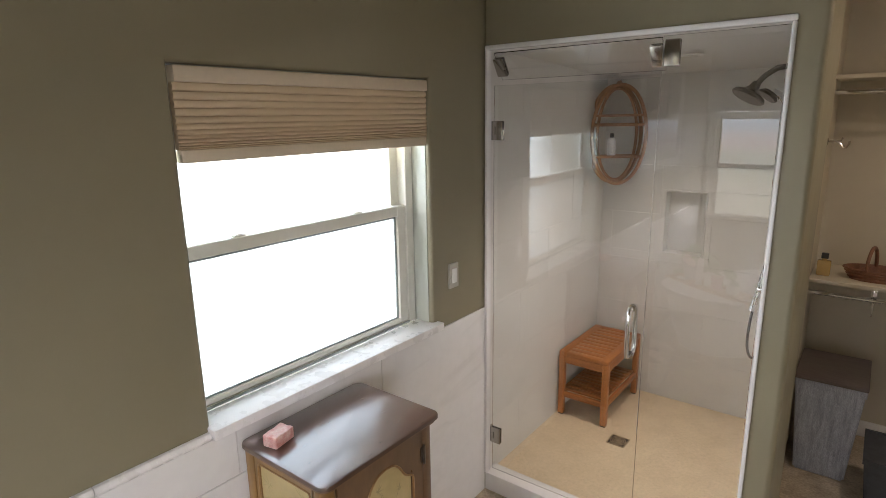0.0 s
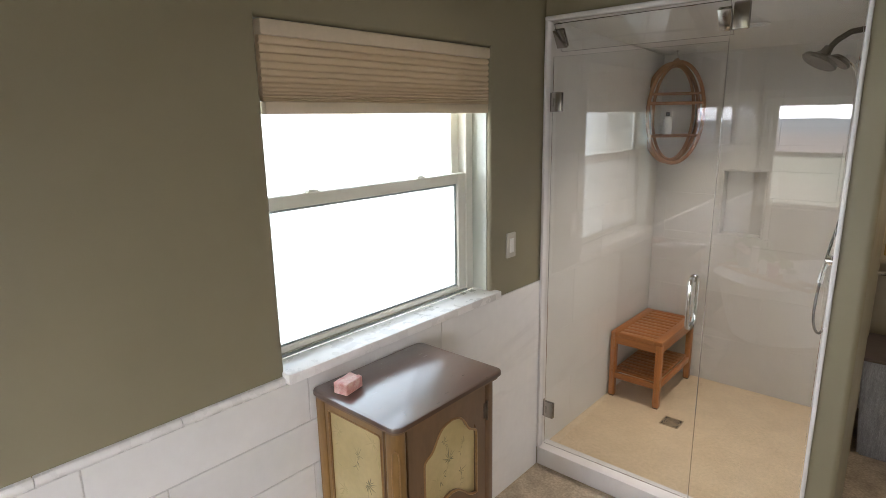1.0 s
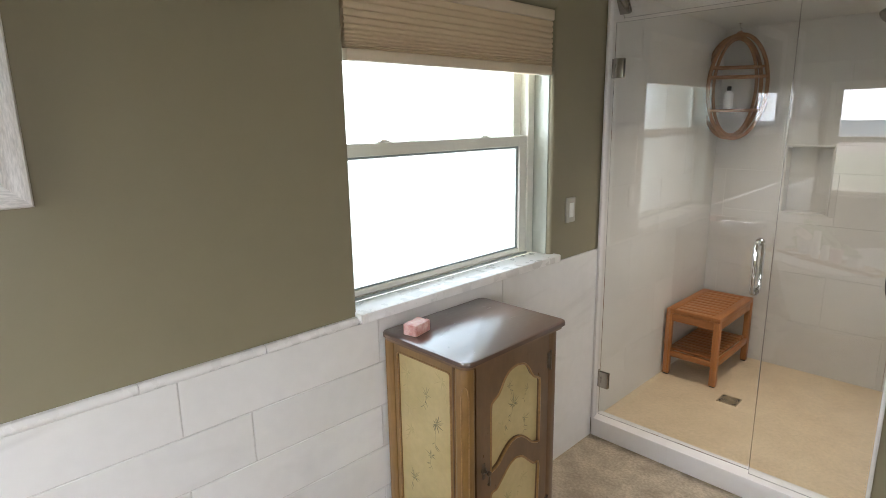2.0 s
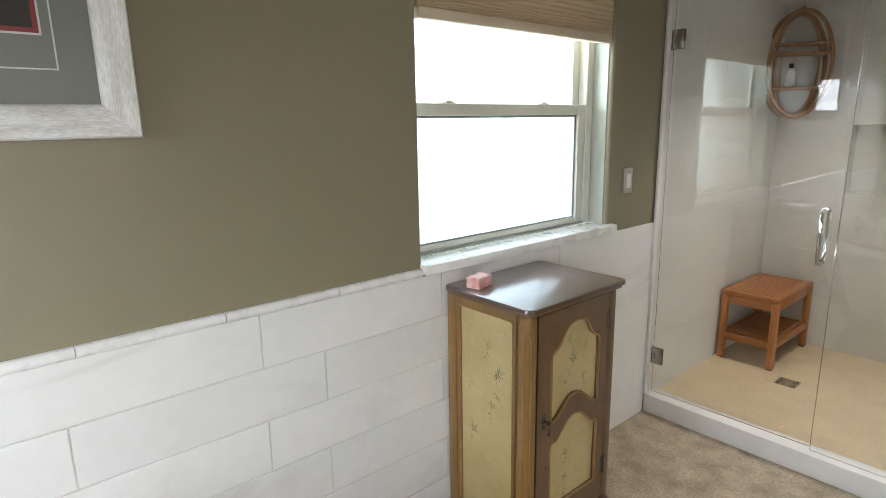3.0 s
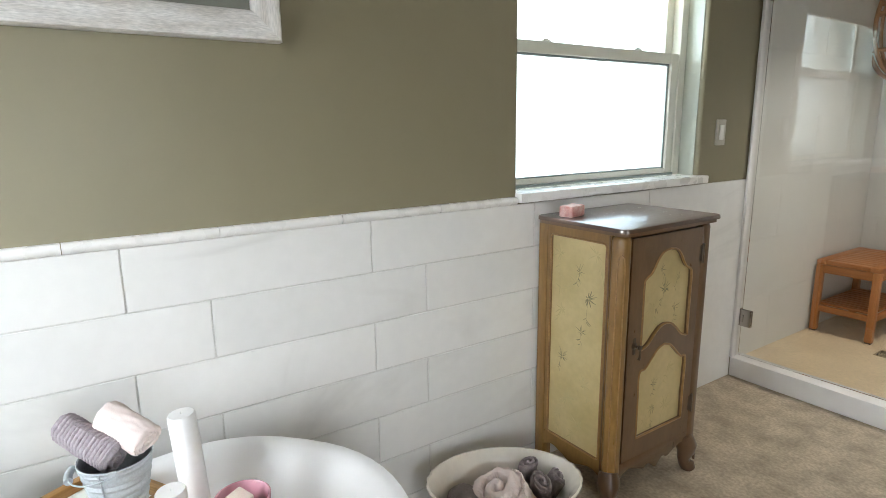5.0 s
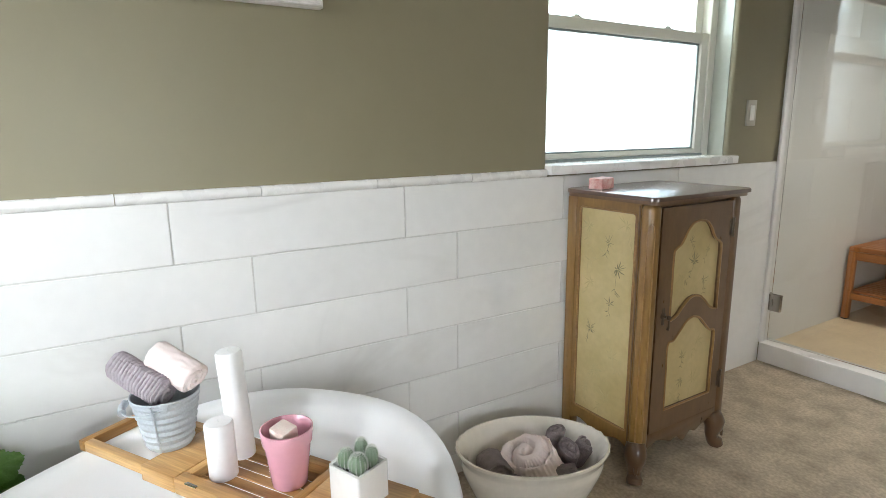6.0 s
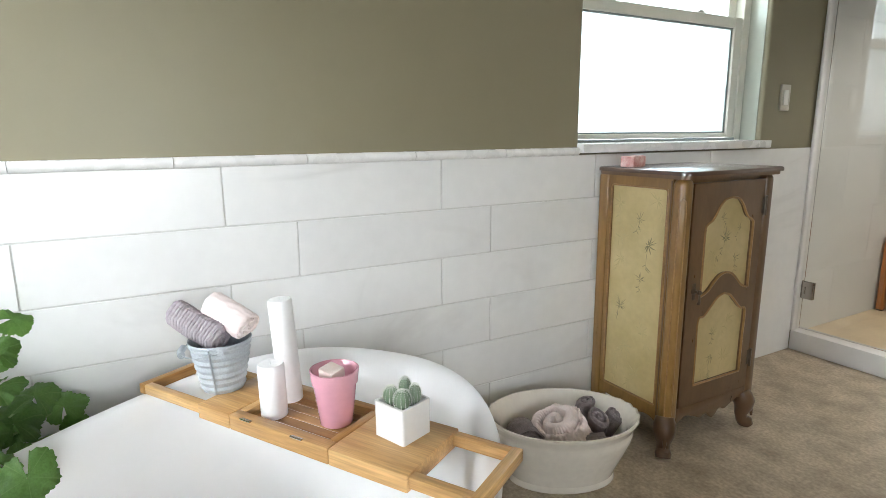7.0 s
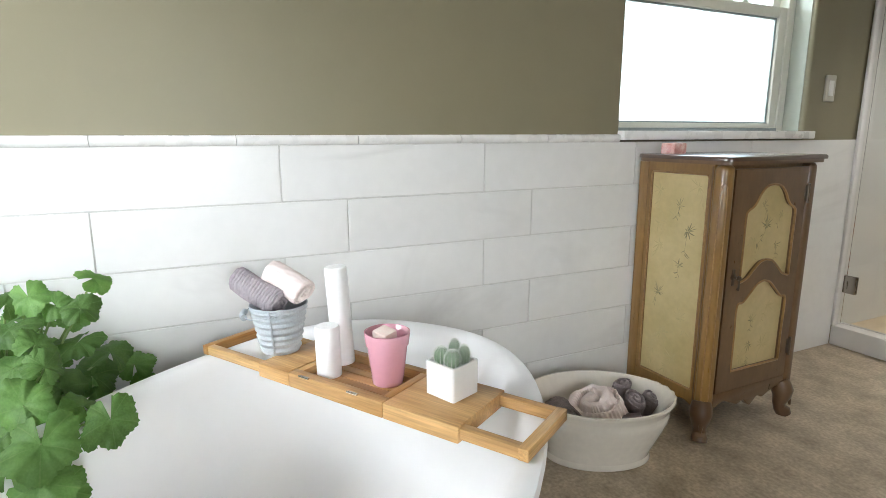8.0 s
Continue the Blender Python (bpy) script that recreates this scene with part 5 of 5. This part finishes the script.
    return bm, sp


for r, hg, p, sd in ((0.0145, 0.037, (-0.017, -0.012, h - 0.012), 1), (0.0152, 0.039, (0.014, -0.014, h - 0.012), 2), (0.0118, 0.047, (-0.008, 0.016, h - 0.012), 3), (0.0112, 0.042, (0.018, 0.015, h - 0.012), 4)):
    bm, sp = cactus_ball(r, hg, p, sd)
    cb = part("cactus", bm, CACT, ct, "ribbed green cactus ball")
    part("spine_coat", sp, SPINE, cb, "coat of pale spines", smooth=False)

# ---- ironstone bowl with towels ----
bowl = thing("oval_basin", pose(0.27, -1.762, 0, 0, 0, 64.5), "large oval cream ironstone basin on the floor with rolled towels", "basin")
foot_prof = [(0.0, 0.0), (0.163, 0.0), (0.171, 0.003), (0.172, 0.009), (0.169, 0.022), (0.168, 0.0262), (0.0, 0.027)]
bowl_prof = [(0.0, 0.026), (0.1675, 0.0255), (0.173, 0.045), (0.192, 0.09), (0.211, 0.14), (0.22, 0.17), (0.222, 0.19), (0.219, 0.2), (0.222, 0.212), (0.234, 0.234),
             (0.238, 0.243), (0.237, 0.249), (0.23, 0.25), (0.216, 0.236), (0.2, 0.205), (0.192, 0.16), (0.165, 0.07), (0.13, 0.035), (0.0, 0.032)]
for nm, prof in (("foot", foot_prof), ("bowl", bowl_prof)):
    bw = lathe(bmesh.new(), prof, 112, 1.0, 1.0)
    for v in bw.verts:
        v.co.y *= 0.63 + 0.46 * v.co.z
        if v.co.z > 0.225:
            a = math.atan2(v.co.y / 0.74, v.co.x)
            wv = 0.5 + 0.5 * math.cos(28 * a)
            big = max(0.0, abs(math.cos(a)) - 0.75) * 4
            v.co.z += 0.004 * big * wv
            v.co.x *= 1 + 0.012 * big * wv
        v.co.z *= 0.865
    part(nm, bw, IRONST, bowl, "scalloped oval bowl" if nm == "bowl" else "")
G = "towels in the basin"
towel_roll("rolled_towel", aim((0.263, -1.760, 0.133), (0.02, -0.38, 0.9), 1.0), 0.15, 0.092, 1.9, TOWELP, "fat ribbed blush pink towel roll in the basin", seed=11, group=G, flutes=38)
towel_roll("rolled_towel", aim((0.223, -1.875, 0.148), (0.9, -0.36, 0.12), 0.4), 0.14, 0.047, 2.0, TOWELG, "folded charcoal grey towel lying in the basin", seed=12, group=G, squash=0.8)
towel_roll("rolled_towel", aim((0.228, -1.637, 0.161), (0.3, -0.1, 0.9), 0.2), 0.13, 0.035, 2.0, TOWELG, "charcoal grey towel roll standing in the basin", seed=13, group=G, squash=0.6)
towel_roll("rolled_towel", aim((0.300, -1.647, 0.148), (0.4, -0.2, 0.85), 2.0), 0.12, 0.039, 2.0, TOWELG, "charcoal grey towel roll standing in the basin", seed=14, group=G, squash=0.65)
towel_roll("rolled_towel", aim((0.308, -1.845, 0.123), (0.45, 0.9, 0.0), 2.0), 0.1, 0.034, 2.0, TOWELG, "charcoal grey towel roll low in the basin", seed=15, group=G)
towel_roll("rolled_towel", aim((0.348, -1.710, 0.133), (0.45, 0.9, 0.05), 2.0), 0.09, 0.03, 2.0, TOWELG, "charcoal grey towel roll low in the basin", seed=16, group=G)
towel_roll("rolled_towel", aim((0.303, -1.590, 0.148), (0.3, 0.2, 0.6), 2.0), 0.09, 0.03, 2.0, TOWELG, "charcoal grey towel roll low in the basin", seed=17, group=G)

# ---- picture ----
PY0, PY1, PZ0, PZ1 = -3.02, -2.272, 1.472, 2.28
pic = thing("framed_picture", pose(FX, (PY0 + PY1) / 2, PZ0), "dark print in a grey mat and a whitewashed wooden frame", "picture")
PB = Matrix.Translation((-FX, -(PY0 + PY1) / 2, -PZ0))
fw = 0.07


def frame_side(a, b, inner_a, inner_b):
    """One mitred side of a picture frame between two outer and two inner corners."""
    bm = bmesh.new()
    A, B, C, D = (Vector(p) for p in (a, b, inner_b, inner_a))
    sect = [(0.0, FX), (0.0, 0.018), (0.06, 0.024), (0.85, 0.0215), (0.97, 0.016), (1.0, 0.012), (1.0, FX)]
    n = 24
    rows = []
    for k in range(n + 1):
        o, i = A.lerp(B, k / n), D.lerp(C, k / n)
        row = []
        for f, x in sect:
            p = o.lerp(i, f)
            row.append(bm.verts.new((x + 0.0008 * noise.noise((p.x * 40, p.y * 40, f * 3)) * (x > 0), p.x, p.y)))
        rows.append(row)
    for a, b in zip(rows, rows[1:]):
        for k in range(len(sect)):
            q = (k + 1) % len(sect)
            bm.faces.new((a[k], a[q], b[q], b[k]))
    bm.faces.new(rows[0])
    bm.faces.new(rows[-1])
    bmesh.ops.recalc_face_normals(bm, faces=bm.faces)
    return bm


o = [(PY0, PZ0), (PY1, PZ0), (PY1, PZ1), (PY0, PZ1)]
i_ = [(PY0 + fw, PZ0 + fw), (PY1 - fw, PZ0 + fw), (PY1 - fw, PZ1 - fw), (PY0 + fw, PZ1 - fw)]
for q in range(4):
    part("frame_side", frame_side(o[q], o[(q + 1) % 4], i_[q], i_[(q + 1) % 4]), FRAMEU if q % 2 else FRAMEW, pic, at=PB)
part("mat_board", boxbm((0.0, PY0 + fw, PZ0 + fw), (0.006, PY1 - fw, PZ1 - fw)), MATB, pic, "grey-green mat", smooth=False, at=PB)
wl = bmesh.new()
a0, a1, b0, b1 = PY0 + 0.137, PY1 - 0.137, PZ0 + 0.137, PZ1 - 0.137
with_hole(wl, a0 - 0.0015, a1 + 0.0015, b0 - 0.0015, b1 + 0.0015, [(a0 + 0.0015, b0 + 0.0015, a1 - 0.0015, b1 - 0.0015)], 0.0062, 0.007, "x")
part("mat_line", wl, LINEW, pic, "thin white line", smooth=False, at=PB)
a0, a1, b0, b1 = PY0 + 0.155, PY1 - 0.155, PZ0 + 0.2, PZ1 - 0.2
part("white_fillet", boxbm((0.006, a0, b0), (0.0066, a1, b1)), LINEW, pic, smooth=False, at=PB)
part("red_fillet", boxbm((0.0066, a0 + 0.004, b0 + 0.004), (0.0074, a1 - 0.004, b1 - 0.004)), REDM, pic, "dark red inner mat", smooth=False, at=PB)
pg = part("glass_pane", boxbm((0.0095, PY0 + fw, PZ0 + fw), (0.0115, PY1 - fw, PZ1 - fw)), CLEAR, pic, "clear picture glass", smooth=False, at=PB)
pg.visible_shadow = False
part("print", boxbm((0.0074, a0 + 0.013, b0 + 0.013), (0.008, a1 - 0.013, b1 - 0.013)), INKM, pic, "dark print", smooth=False, at=PB)

# ---- geranium ----
plant = thing("geranium_plant", pose(0.17, -3.34, 0), "leafy green geranium in a dark pot behind the tub", "potted plant")
part("pot", lathe(bmesh.new(), [(0, 0), (0.1, 0), (0.105, 0.01), (0.13, 0.3), (0.138, 0.31), (0.138, 0.34), (0.128, 0.34), (0.122, 0.3), (0, 0.295)], 40), POTM, plant, "dark plastic pot")
part("soil", lathe(bmesh.new(), [(0, 0.315), (0.123, 0.31), (0.123, 0.3), (0, 0.3)], 32), SOIL, plant)


def leaf_mesh(seed):
    """A kidney-shaped geranium leaf with scalloped lobes; its stalk joins at the origin, z is its upper side."""
    rnd = random.Random(seed)
    bm = bmesh.new()
    n, rings = 84, 5
    c = bm.verts.new((0, 0, 0))
    prev = None
    ph = rnd.uniform(0, 6)
    for j in range(1, rings + 1):
        f = j / rings
        ring = []
        for k in range(n + 1):
            a = radians(-169 + 338 * k / n)
            lobe = 1.06 + 0.085 * math.cos(5.1 * a + 0.2) + (0.035 * math.cos(27 * a + ph) + 0.02 * math.cos(43 * a) if j == rings else 0) + 0.1 * math.cos(2 * a + ph) + 0.06 * math.cos(a + 2 * ph)
            r = 0.05 * f * lobe
            fold = 0.0015 * f * math.cos(5.1 * a + 0.2 + math.pi) + 0.009 * f * f * math.cos(2 * a + ph) + 0.005 * f * f * math.cos(3 * a + 2 * ph) + 0.003 * f ** 3 * math.cos(11 * a + ph) + 0.003 * noise.noise((r * math.cos(a) * 60, r * math.sin(a) * 60, seed * 3.7))
            ring.append(bm.verts.new((r * math.cos(a) + 0.004 * f, r * math.sin(a), fold + 0.012 * f * (1 - f) - 0.01 * f ** 3)))
        for k in range(n):
            bm.faces.new((c, ring[k], ring[k + 1]) if prev is None else (prev[k], ring[k], ring[k + 1], prev[k + 1]))
        prev = ring
    me = bpy.data.meshes.new("leaf")
    for f in bm.faces:
        f.smooth = True
    bm.to_mesh(me)
    bm.free()
    me.materials.append(LEAF)
    return me


leaf_kinds = [leaf_mesh(s) for s in (1, 2, 3, 4, 5)]
rnd = random.Random(8)
stems = bmesh.new()
# the larger leaves: place and size
lead = ((0.18, -3.117, 0.728, 0.72), (0.2, -3.232, 0.709, 0.85), (0.22, -3.184, 0.688, 0.68), (0.24, -3.139, 0.681, 0.8), (0.3, -3.211, 0.635, 0.8), (0.32, -3.246, 0.6, 1.0), (0.34, -3.195, 0.6, 0.8),
        (0.22, -3.154, 0.604, 0.98), (0.14, -3.107, 0.543, 0.95), (0.08, -3.066, 0.484, 0.9), (0.16, -3.145, 0.5, 1.15), (0.4, -3.222, 0.555, 1.1), (0.42, -3.09, 0.507, 1.0), (0.5, -3.185, 0.522, 1.25),
        (0.5, -3.23, 0.5, 1.15), (0.52, -3.19, 0.462, 1.05), (0.34, -3.142, 0.508, 0.8), (0.2, -3.27, 0.698, 0.7), (0.25, -3.26, 0.658, 1.0))
spots = []
for x, y, z, size in lead:
    spots.append(((x, y, z), 0.9 * size, (0.55 + rnd.uniform(-0.3, 0.3), 0.12 + rnd.uniform(-0.35, 0.35), rnd.uniform(0.5, 0.95))))
for x, y, z, size in lead[1:]:
    q = (max(0.09, x - rnd.uniform(0.03, 0.1)), y + rnd.uniform(-0.05, 0.02), z - rnd.uniform(0.02, 0.07))
    spots.append((q, size * rnd.uniform(0.6, 0.8), (0.5 + rnd.uniform(-0.4, 0.4), rnd.uniform(-0.4, 0.5), rnd.uniform(0.3, 0.9))))
for k in range(46):
    a, up = rnd.uniform(0, 2 * math.pi), rnd.random()
    r = 0.05 + 0.17 * math.sqrt(rnd.random()) * (1.1 - 0.55 * up)
    p = (0.2 + r * math.cos(a), -3.36 + r * math.sin(a), 0.37 + 0.27 * up)
    if p[0] > 0.06 and p[1] < -3.17:
        spots.append((p, rnd.uniform(0.7, 1.15), (0.5 * math.cos(a) + 0.35, 0.5 * math.sin(a) + 0.1, rnd.uniform(0.4, 1.0))))
for k, (p, sc, nrm) in enumerate(spots):
    loc = Vector(p) - Vector((0.17, -3.34, 0))
    q = Vector(nrm).to_track_quat("Z", "X").to_matrix().to_4x4() @ Euler((0, 0, rnd.uniform(0, 6.28))).to_matrix().to_4x4()
    piece("leaf", leaf_kinds[k % 5], plant, Matrix.Translation(loc) @ q @ Matrix.Scale(sc, 4))
    root = Vector((loc.x * 0.25, loc.y * 0.25, 0.31))
    mid = root.lerp(loc, 0.55) + Vector((0, 0, 0.05))
    tube(stems, [root, root.lerp(mid, 0.5) + Vector((0, 0, 0.015)), mid, loc.lerp(mid, 0.25), loc], [0.0035, 0.0032, 0.0028, 0.0024, 0.002], 6)
part("stems", stems, STEM, plant)

# ---- closet things ----
ham = thing("laundry_hamper", pose(1.378, 1.3, 0), "woven grey laundry hamper with a brown lid", "hamper")
bm = bmesh.new()
lo = [bm.verts.new(p) for p in ((-0.115, -0.19, 0), (0.115, -0.19, 0), (0.115, 0.21, 0), (-0.115, 0.21, 0))]
hi = [bm.verts.new(p) for p in ((-0.155, -0.195, 0.53), (0.155, -0.195, 0.53), (0.155, 0.23, 0.53), (-0.155, 0.23, 0.53))]
bm.faces.new(lo[::-1]), bm.faces.new(hi)
for k in range(4):
    bm.faces.new((lo[k], lo[(k + 1) % 4], hi[(k + 1) % 4], hi[k]))
bmesh.ops.bevel(bm, geom=list(bm.edges), offset=0.01, segments=2, affect="EDGES")
part("basket", bm, HAMPER, ham)
part("lid", boxbm((-0.162, -0.202, 0.5305), (0.162, 0.238, 0.552), 0.006), HAMPERL, ham, "brown lid")
part("rim", with_hole(bmesh.new(), -0.158, 0.158, -0.199, 0.234, [(-0.15, -0.19, 0.15, 0.225)], 0.495, 0.53, "z"), HAMPER, ham, smooth=False)

bin_ = thing("storage_bin", pose(1.72, 1.05, 0), "charcoal fabric storage bin standing beside the hamper", "bin")
bm = bmesh.new()
lo = [bm.verts.new(p) for p in ((-0.135, -0.15, 0), (0.135, -0.15, 0), (0.135, 0.15, 0), (-0.135, 0.15, 0))]
hi = [bm.verts.new(p) for p in ((-0.165, -0.17, 0.28), (0.165, -0.17, 0.28), (0.165, 0.17, 0.28), (-0.165, 0.17, 0.28))]
bm.faces.new(lo[::-1]), bm.faces.new(hi)
for k in range(4):
    bm.faces.new((lo[k], lo[(k + 1) % 4], hi[(k + 1) % 4], hi[k]))
bmesh.ops.bevel(bm, geom=list(bm.edges), offset=0.012, segments=2, affect="EDGES")
part("body", bm, CHARCOAL, bin_)
part("rim", with_hole(bmesh.new(), -0.168, 0.168, -0.173, 0.173, [(-0.155, -0.16, 0.155, 0.16)], 0.262, 0.286, "z"), CHARCOAL, bin_, smooth=False)

for z, d0, nm in ((1.03, 1.3, "lower"), (2.09, 1.32, "upper")):
    sh = thing("closet_shelf", pose(1.8, 1.71, z), "cream painted closet shelf with a chrome hanging rod", "shelf", "closet shelves")
    SBm = Matrix.Translation((-1.8, -1.71, -z))
    part("board", boxbm((1.207, d0, z - 0.022), (2.399, 1.719, z), 0.003), CREAM, sh, at=SBm)
    part("rod", tube(bmesh.new(), [(1.207, d0 + 0.05, z - 0.085), (2.399, d0 + 0.05, z - 0.085)], 0.0125, 16), CHROME, sh, "chrome rod", at=SBm)
    for x in (1.5, 2.1):
        b = boxbm((x - 0.012, 1.7, z - 0.2), (x + 0.012, 1.719, z - 0.023), 0.002)
        tube(b, [(x, 1.71, z - 0.19), (x, d0 + 0.2, z - 0.11), (x, d0 + 0.05, z - 0.1)], 0.006, 8)
        tube(b, [(x, d0 + 0.05, z - 0.1), (x, d0 + 0.05, z - 0.16), (x, d0 + 0.03, z - 0.165)], 0.005, 8)
        box(b, (x - 0.012, d0 + 0.03, z - 0.06), (x + 0.012, 1.71, z - 0.023), 0.002)
        part("bracket", b, CHROME, sh, at=SBm)
bo = thing("oil_bottle", pose(1.262, 1.42, 1.03), "amber bottle with a black cap on the shelf", "bottle")
part("body", boxbm((-0.032, -0.022, 0), (0.032, 0.022, 0.085), 0.008, 3), AMBER, bo)
part("neck", lathe(bmesh.new(), [(0, 0.085), (0.012, 0.085), (0.012, 0.095), (0, 0.095)], 16), AMBER, bo)
part("cap", boxbm((-0.017, -0.013, 0.095), (0.017, 0.013, 0.125), 0.003), BLACK, bo, "black cap")
bs = thing("wicker_basket", pose(1.5, 1.45, 1.03), "small brown wicker basket with a hoop handle on the shelf", "basket")
bm = lathe(bmesh.new(), [(0, 0), (0.12, 0), (0.125, 0.01), (0.15, 0.055), (0.155, 0.06), (0.15, 0.066), (0.14, 0.058), (0.115, 0.015), (0, 0.012)], 48, 1.0, 0.6)
part("bowl", bm, WICKER, bs)
for k in range(4):
    rr = 0.127 + 0.0085 * k
    part("weave_ring", tube(bmesh.new(), [(rr * math.cos(2 * math.pi * j / 60), 0.6 * rr * math.sin(2 * math.pi * j / 60), 0.014 + 0.015 * k + 0.0015 * (j % 2)) for j in range(60)], 0.005, 6, closed=True), WICKER, bs)
part("handle", tube(bmesh.new(), [(0.02 * math.cos(a) - 0.03, 0.088 * math.cos(a), 0.055 + 0.12 * math.sin(a)) for a in [math.pi * k / 16 for k in range(17)]], 0.009, 8), WICKER, bs)
hk = thing("coat_hook", pose(1.206, 1.3, 1.76), "small brass double hook on the closet wall", "hook")
part("plate", lathe(bmesh.new(), [(0, 0), (0.02, 0), (0.018, 0.006), (0, 0.008)], 20, m=Euler((0, radians(90), 0)).to_matrix().to_4x4()), NICKEL, hk)
part("prong", tube(bmesh.new(), [(0.004, 0, 0), (0.04, 0, 0.0), (0.062, 0, -0.012), (0.072, 0, -0.03), (0.085, 0, -0.03), (0.095, 0, -0.01), (0.096, 0, 0.005)], 0.005, 8), NICKEL, hk)
part("prong", tube(bmesh.new(), [(0.04, 0, 0.0), (0.06, 0, 0.005), (0.066, 0, 0.02)], 0.0045, 8), NICKEL, hk)

# ---- wall tiles ----
tile_cache = {}


def tile_mesh(w, h, d, bev, material):
    key = (round(w, 4), round(h, 4), material.name)
    if key not in tile_cache:
        bm = boxbm((0, 0, 0), (d, w, h))
        es = [e for e in bm.edges if e.verts[0].co.x > d - 1e-5 and e.verts[1].co.x > d - 1e-5]
        bmesh.ops.bevel(bm, geom=es, offset=bev, segments=1, affect="EDGES")
        me = bpy.data.meshes.new("tile")
        bm.to_mesh(me)
        bm.free()
        me.materials.append(material)
        tile_cache[key] = me
    return tile_cache[key]


def cut(rect, hole):
    """What is left of a rectangle (a, b, a, b) outside a hole, as rectangles."""
    a0, b0, a1, b1 = rect
    h0, g0, h1, g1 = hole
    if a1 <= h0 or a0 >= h1 or b1 <= g0 or b0 >= g1:
        return [rect]
    out = []
    if b0 < g0:
        out.append((a0, b0, a1, g0))
    if b1 > g1:
        out.append((a0, g1, a1, b1))
    m0, m1 = max(b0, g0), min(b1, g1)
    if a0 < h0:
        out.append((a0, m0, h0, m1))
    if a1 > h1:
        out.append((h1, m0, a1, m1))
    return out


def lay(parent, name, m, a0, a1, rows, pitch, shifts, joint, depth, bev, material, hole=None):
    """Tiles in courses over a wall plane: a runs along the wall, rows are (foot, head); m turns (depth, a, height) into the room."""
    for r, (z0, z1) in enumerate(rows):
        s = shifts[r % len(shifts)]
        k = math.floor((a0 - s) / pitch)
        while s + k * pitch < a1:
            rect = (max(a0, s + k * pitch), z0, min(a1, s + (k + 1) * pitch), z1)
            k += 1
            if rect[2] - rect[0] < 0.012:
                continue
            for q in (cut(rect, hole) if hole else [rect]):
                w, h = q[2] - q[0] - joint, q[3] - q[1] - joint
                if w > 0.008 and h > 0.008:
                    piece(name, tile_mesh(w, h, depth, bev, material), parent, m @ Matrix.Translation((0, q[0] + joint / 2, q[1] + joint / 2)))


H = 0.1545
rows = [(max(0.0, 1.005 - (k + 1) * H), 1.005 - k * H) for k in range(7)]
wains = tagged(part("wainscot", boxbm((FX, YB, 0.0), (-0.003, FY, 1.004)), GROUT), "white marble tile wainscot in running bond", "tiled wall", kind="structure")
lay(wains, "tile", Matrix.Translation((-0.0075, 0, 0)), YB, -0.775, rows, 0.6345, (-0.775, -0.591), 0.0032, 0.0075, 0.0012, TILE)
lay(wains, "slab", Matrix.Translation((-0.0075, 0, 0)), -0.775, FY, [(0.0, 1.005)], 0.74, (-0.775,), 0.0024, 0.0075, 0.0012, TILE)
prof_cap = [(FX, -0.0022), (0.0006, -0.0022), (0.0036, 0.0004), (0.0075, 0.006), (0.009, 0.012), (0.0075, 0.0185), (0.003, 0.0235), (FX, 0.0245)]
y = -2.132 + 0.3267 * 5
while y > YB + 0.01:
    a, b = max(YB, y - 0.3267) + 0.001, min(y, FY) - 0.001
    for lo_, hi_ in (((a, min(b, WY0 - 0.012)), (max(a, WY1 + 0.035), b))):
        if hi_ - lo_ > 0.01:
            cp = bmesh.new()
            plate(cp, prof_cap, hi_ - lo_, "y", 0.0)
            part("cap_tile", cp, SILLM, wains, at=Matrix.Translation((0, lo_, 1.006)))
    y -= 0.3267

rows = [(SZ + 0.305 * k, SZ + 0.305 * (k + 1)) for k in range(7)]
lay(wall_sl, "tile", Matrix.Translation((-0.008, 0, 0)), 0.0, SY, rows, 0.61, (0.3, 0.0), 0.0009, 0.008, 0.0003, STILE)
# back wall: its plane is turned so that depth runs towards the room
lay(wall_sb, "tile", Matrix(((0, 1, 0, 0), (-1, 0, 0, SY + 0.008), (0, 0, 1, 0), (0, 0, 0, 1))), 0.0, SX, rows, 0.61, (0.38, 0.075), 0.0009, 0.008, 0.0003, STILE, NI)
lay(wall_sr, "tile", Matrix(((-1, 0, 0, SX + 0.008), (0, -1, 0, 0), (0, 0, 1, 0), (0, 0, 0, 1))), -SY, -0.056, rows, 0.61, (-0.3, 0.0), 0.0009, 0.008, 0.0003, STILE)
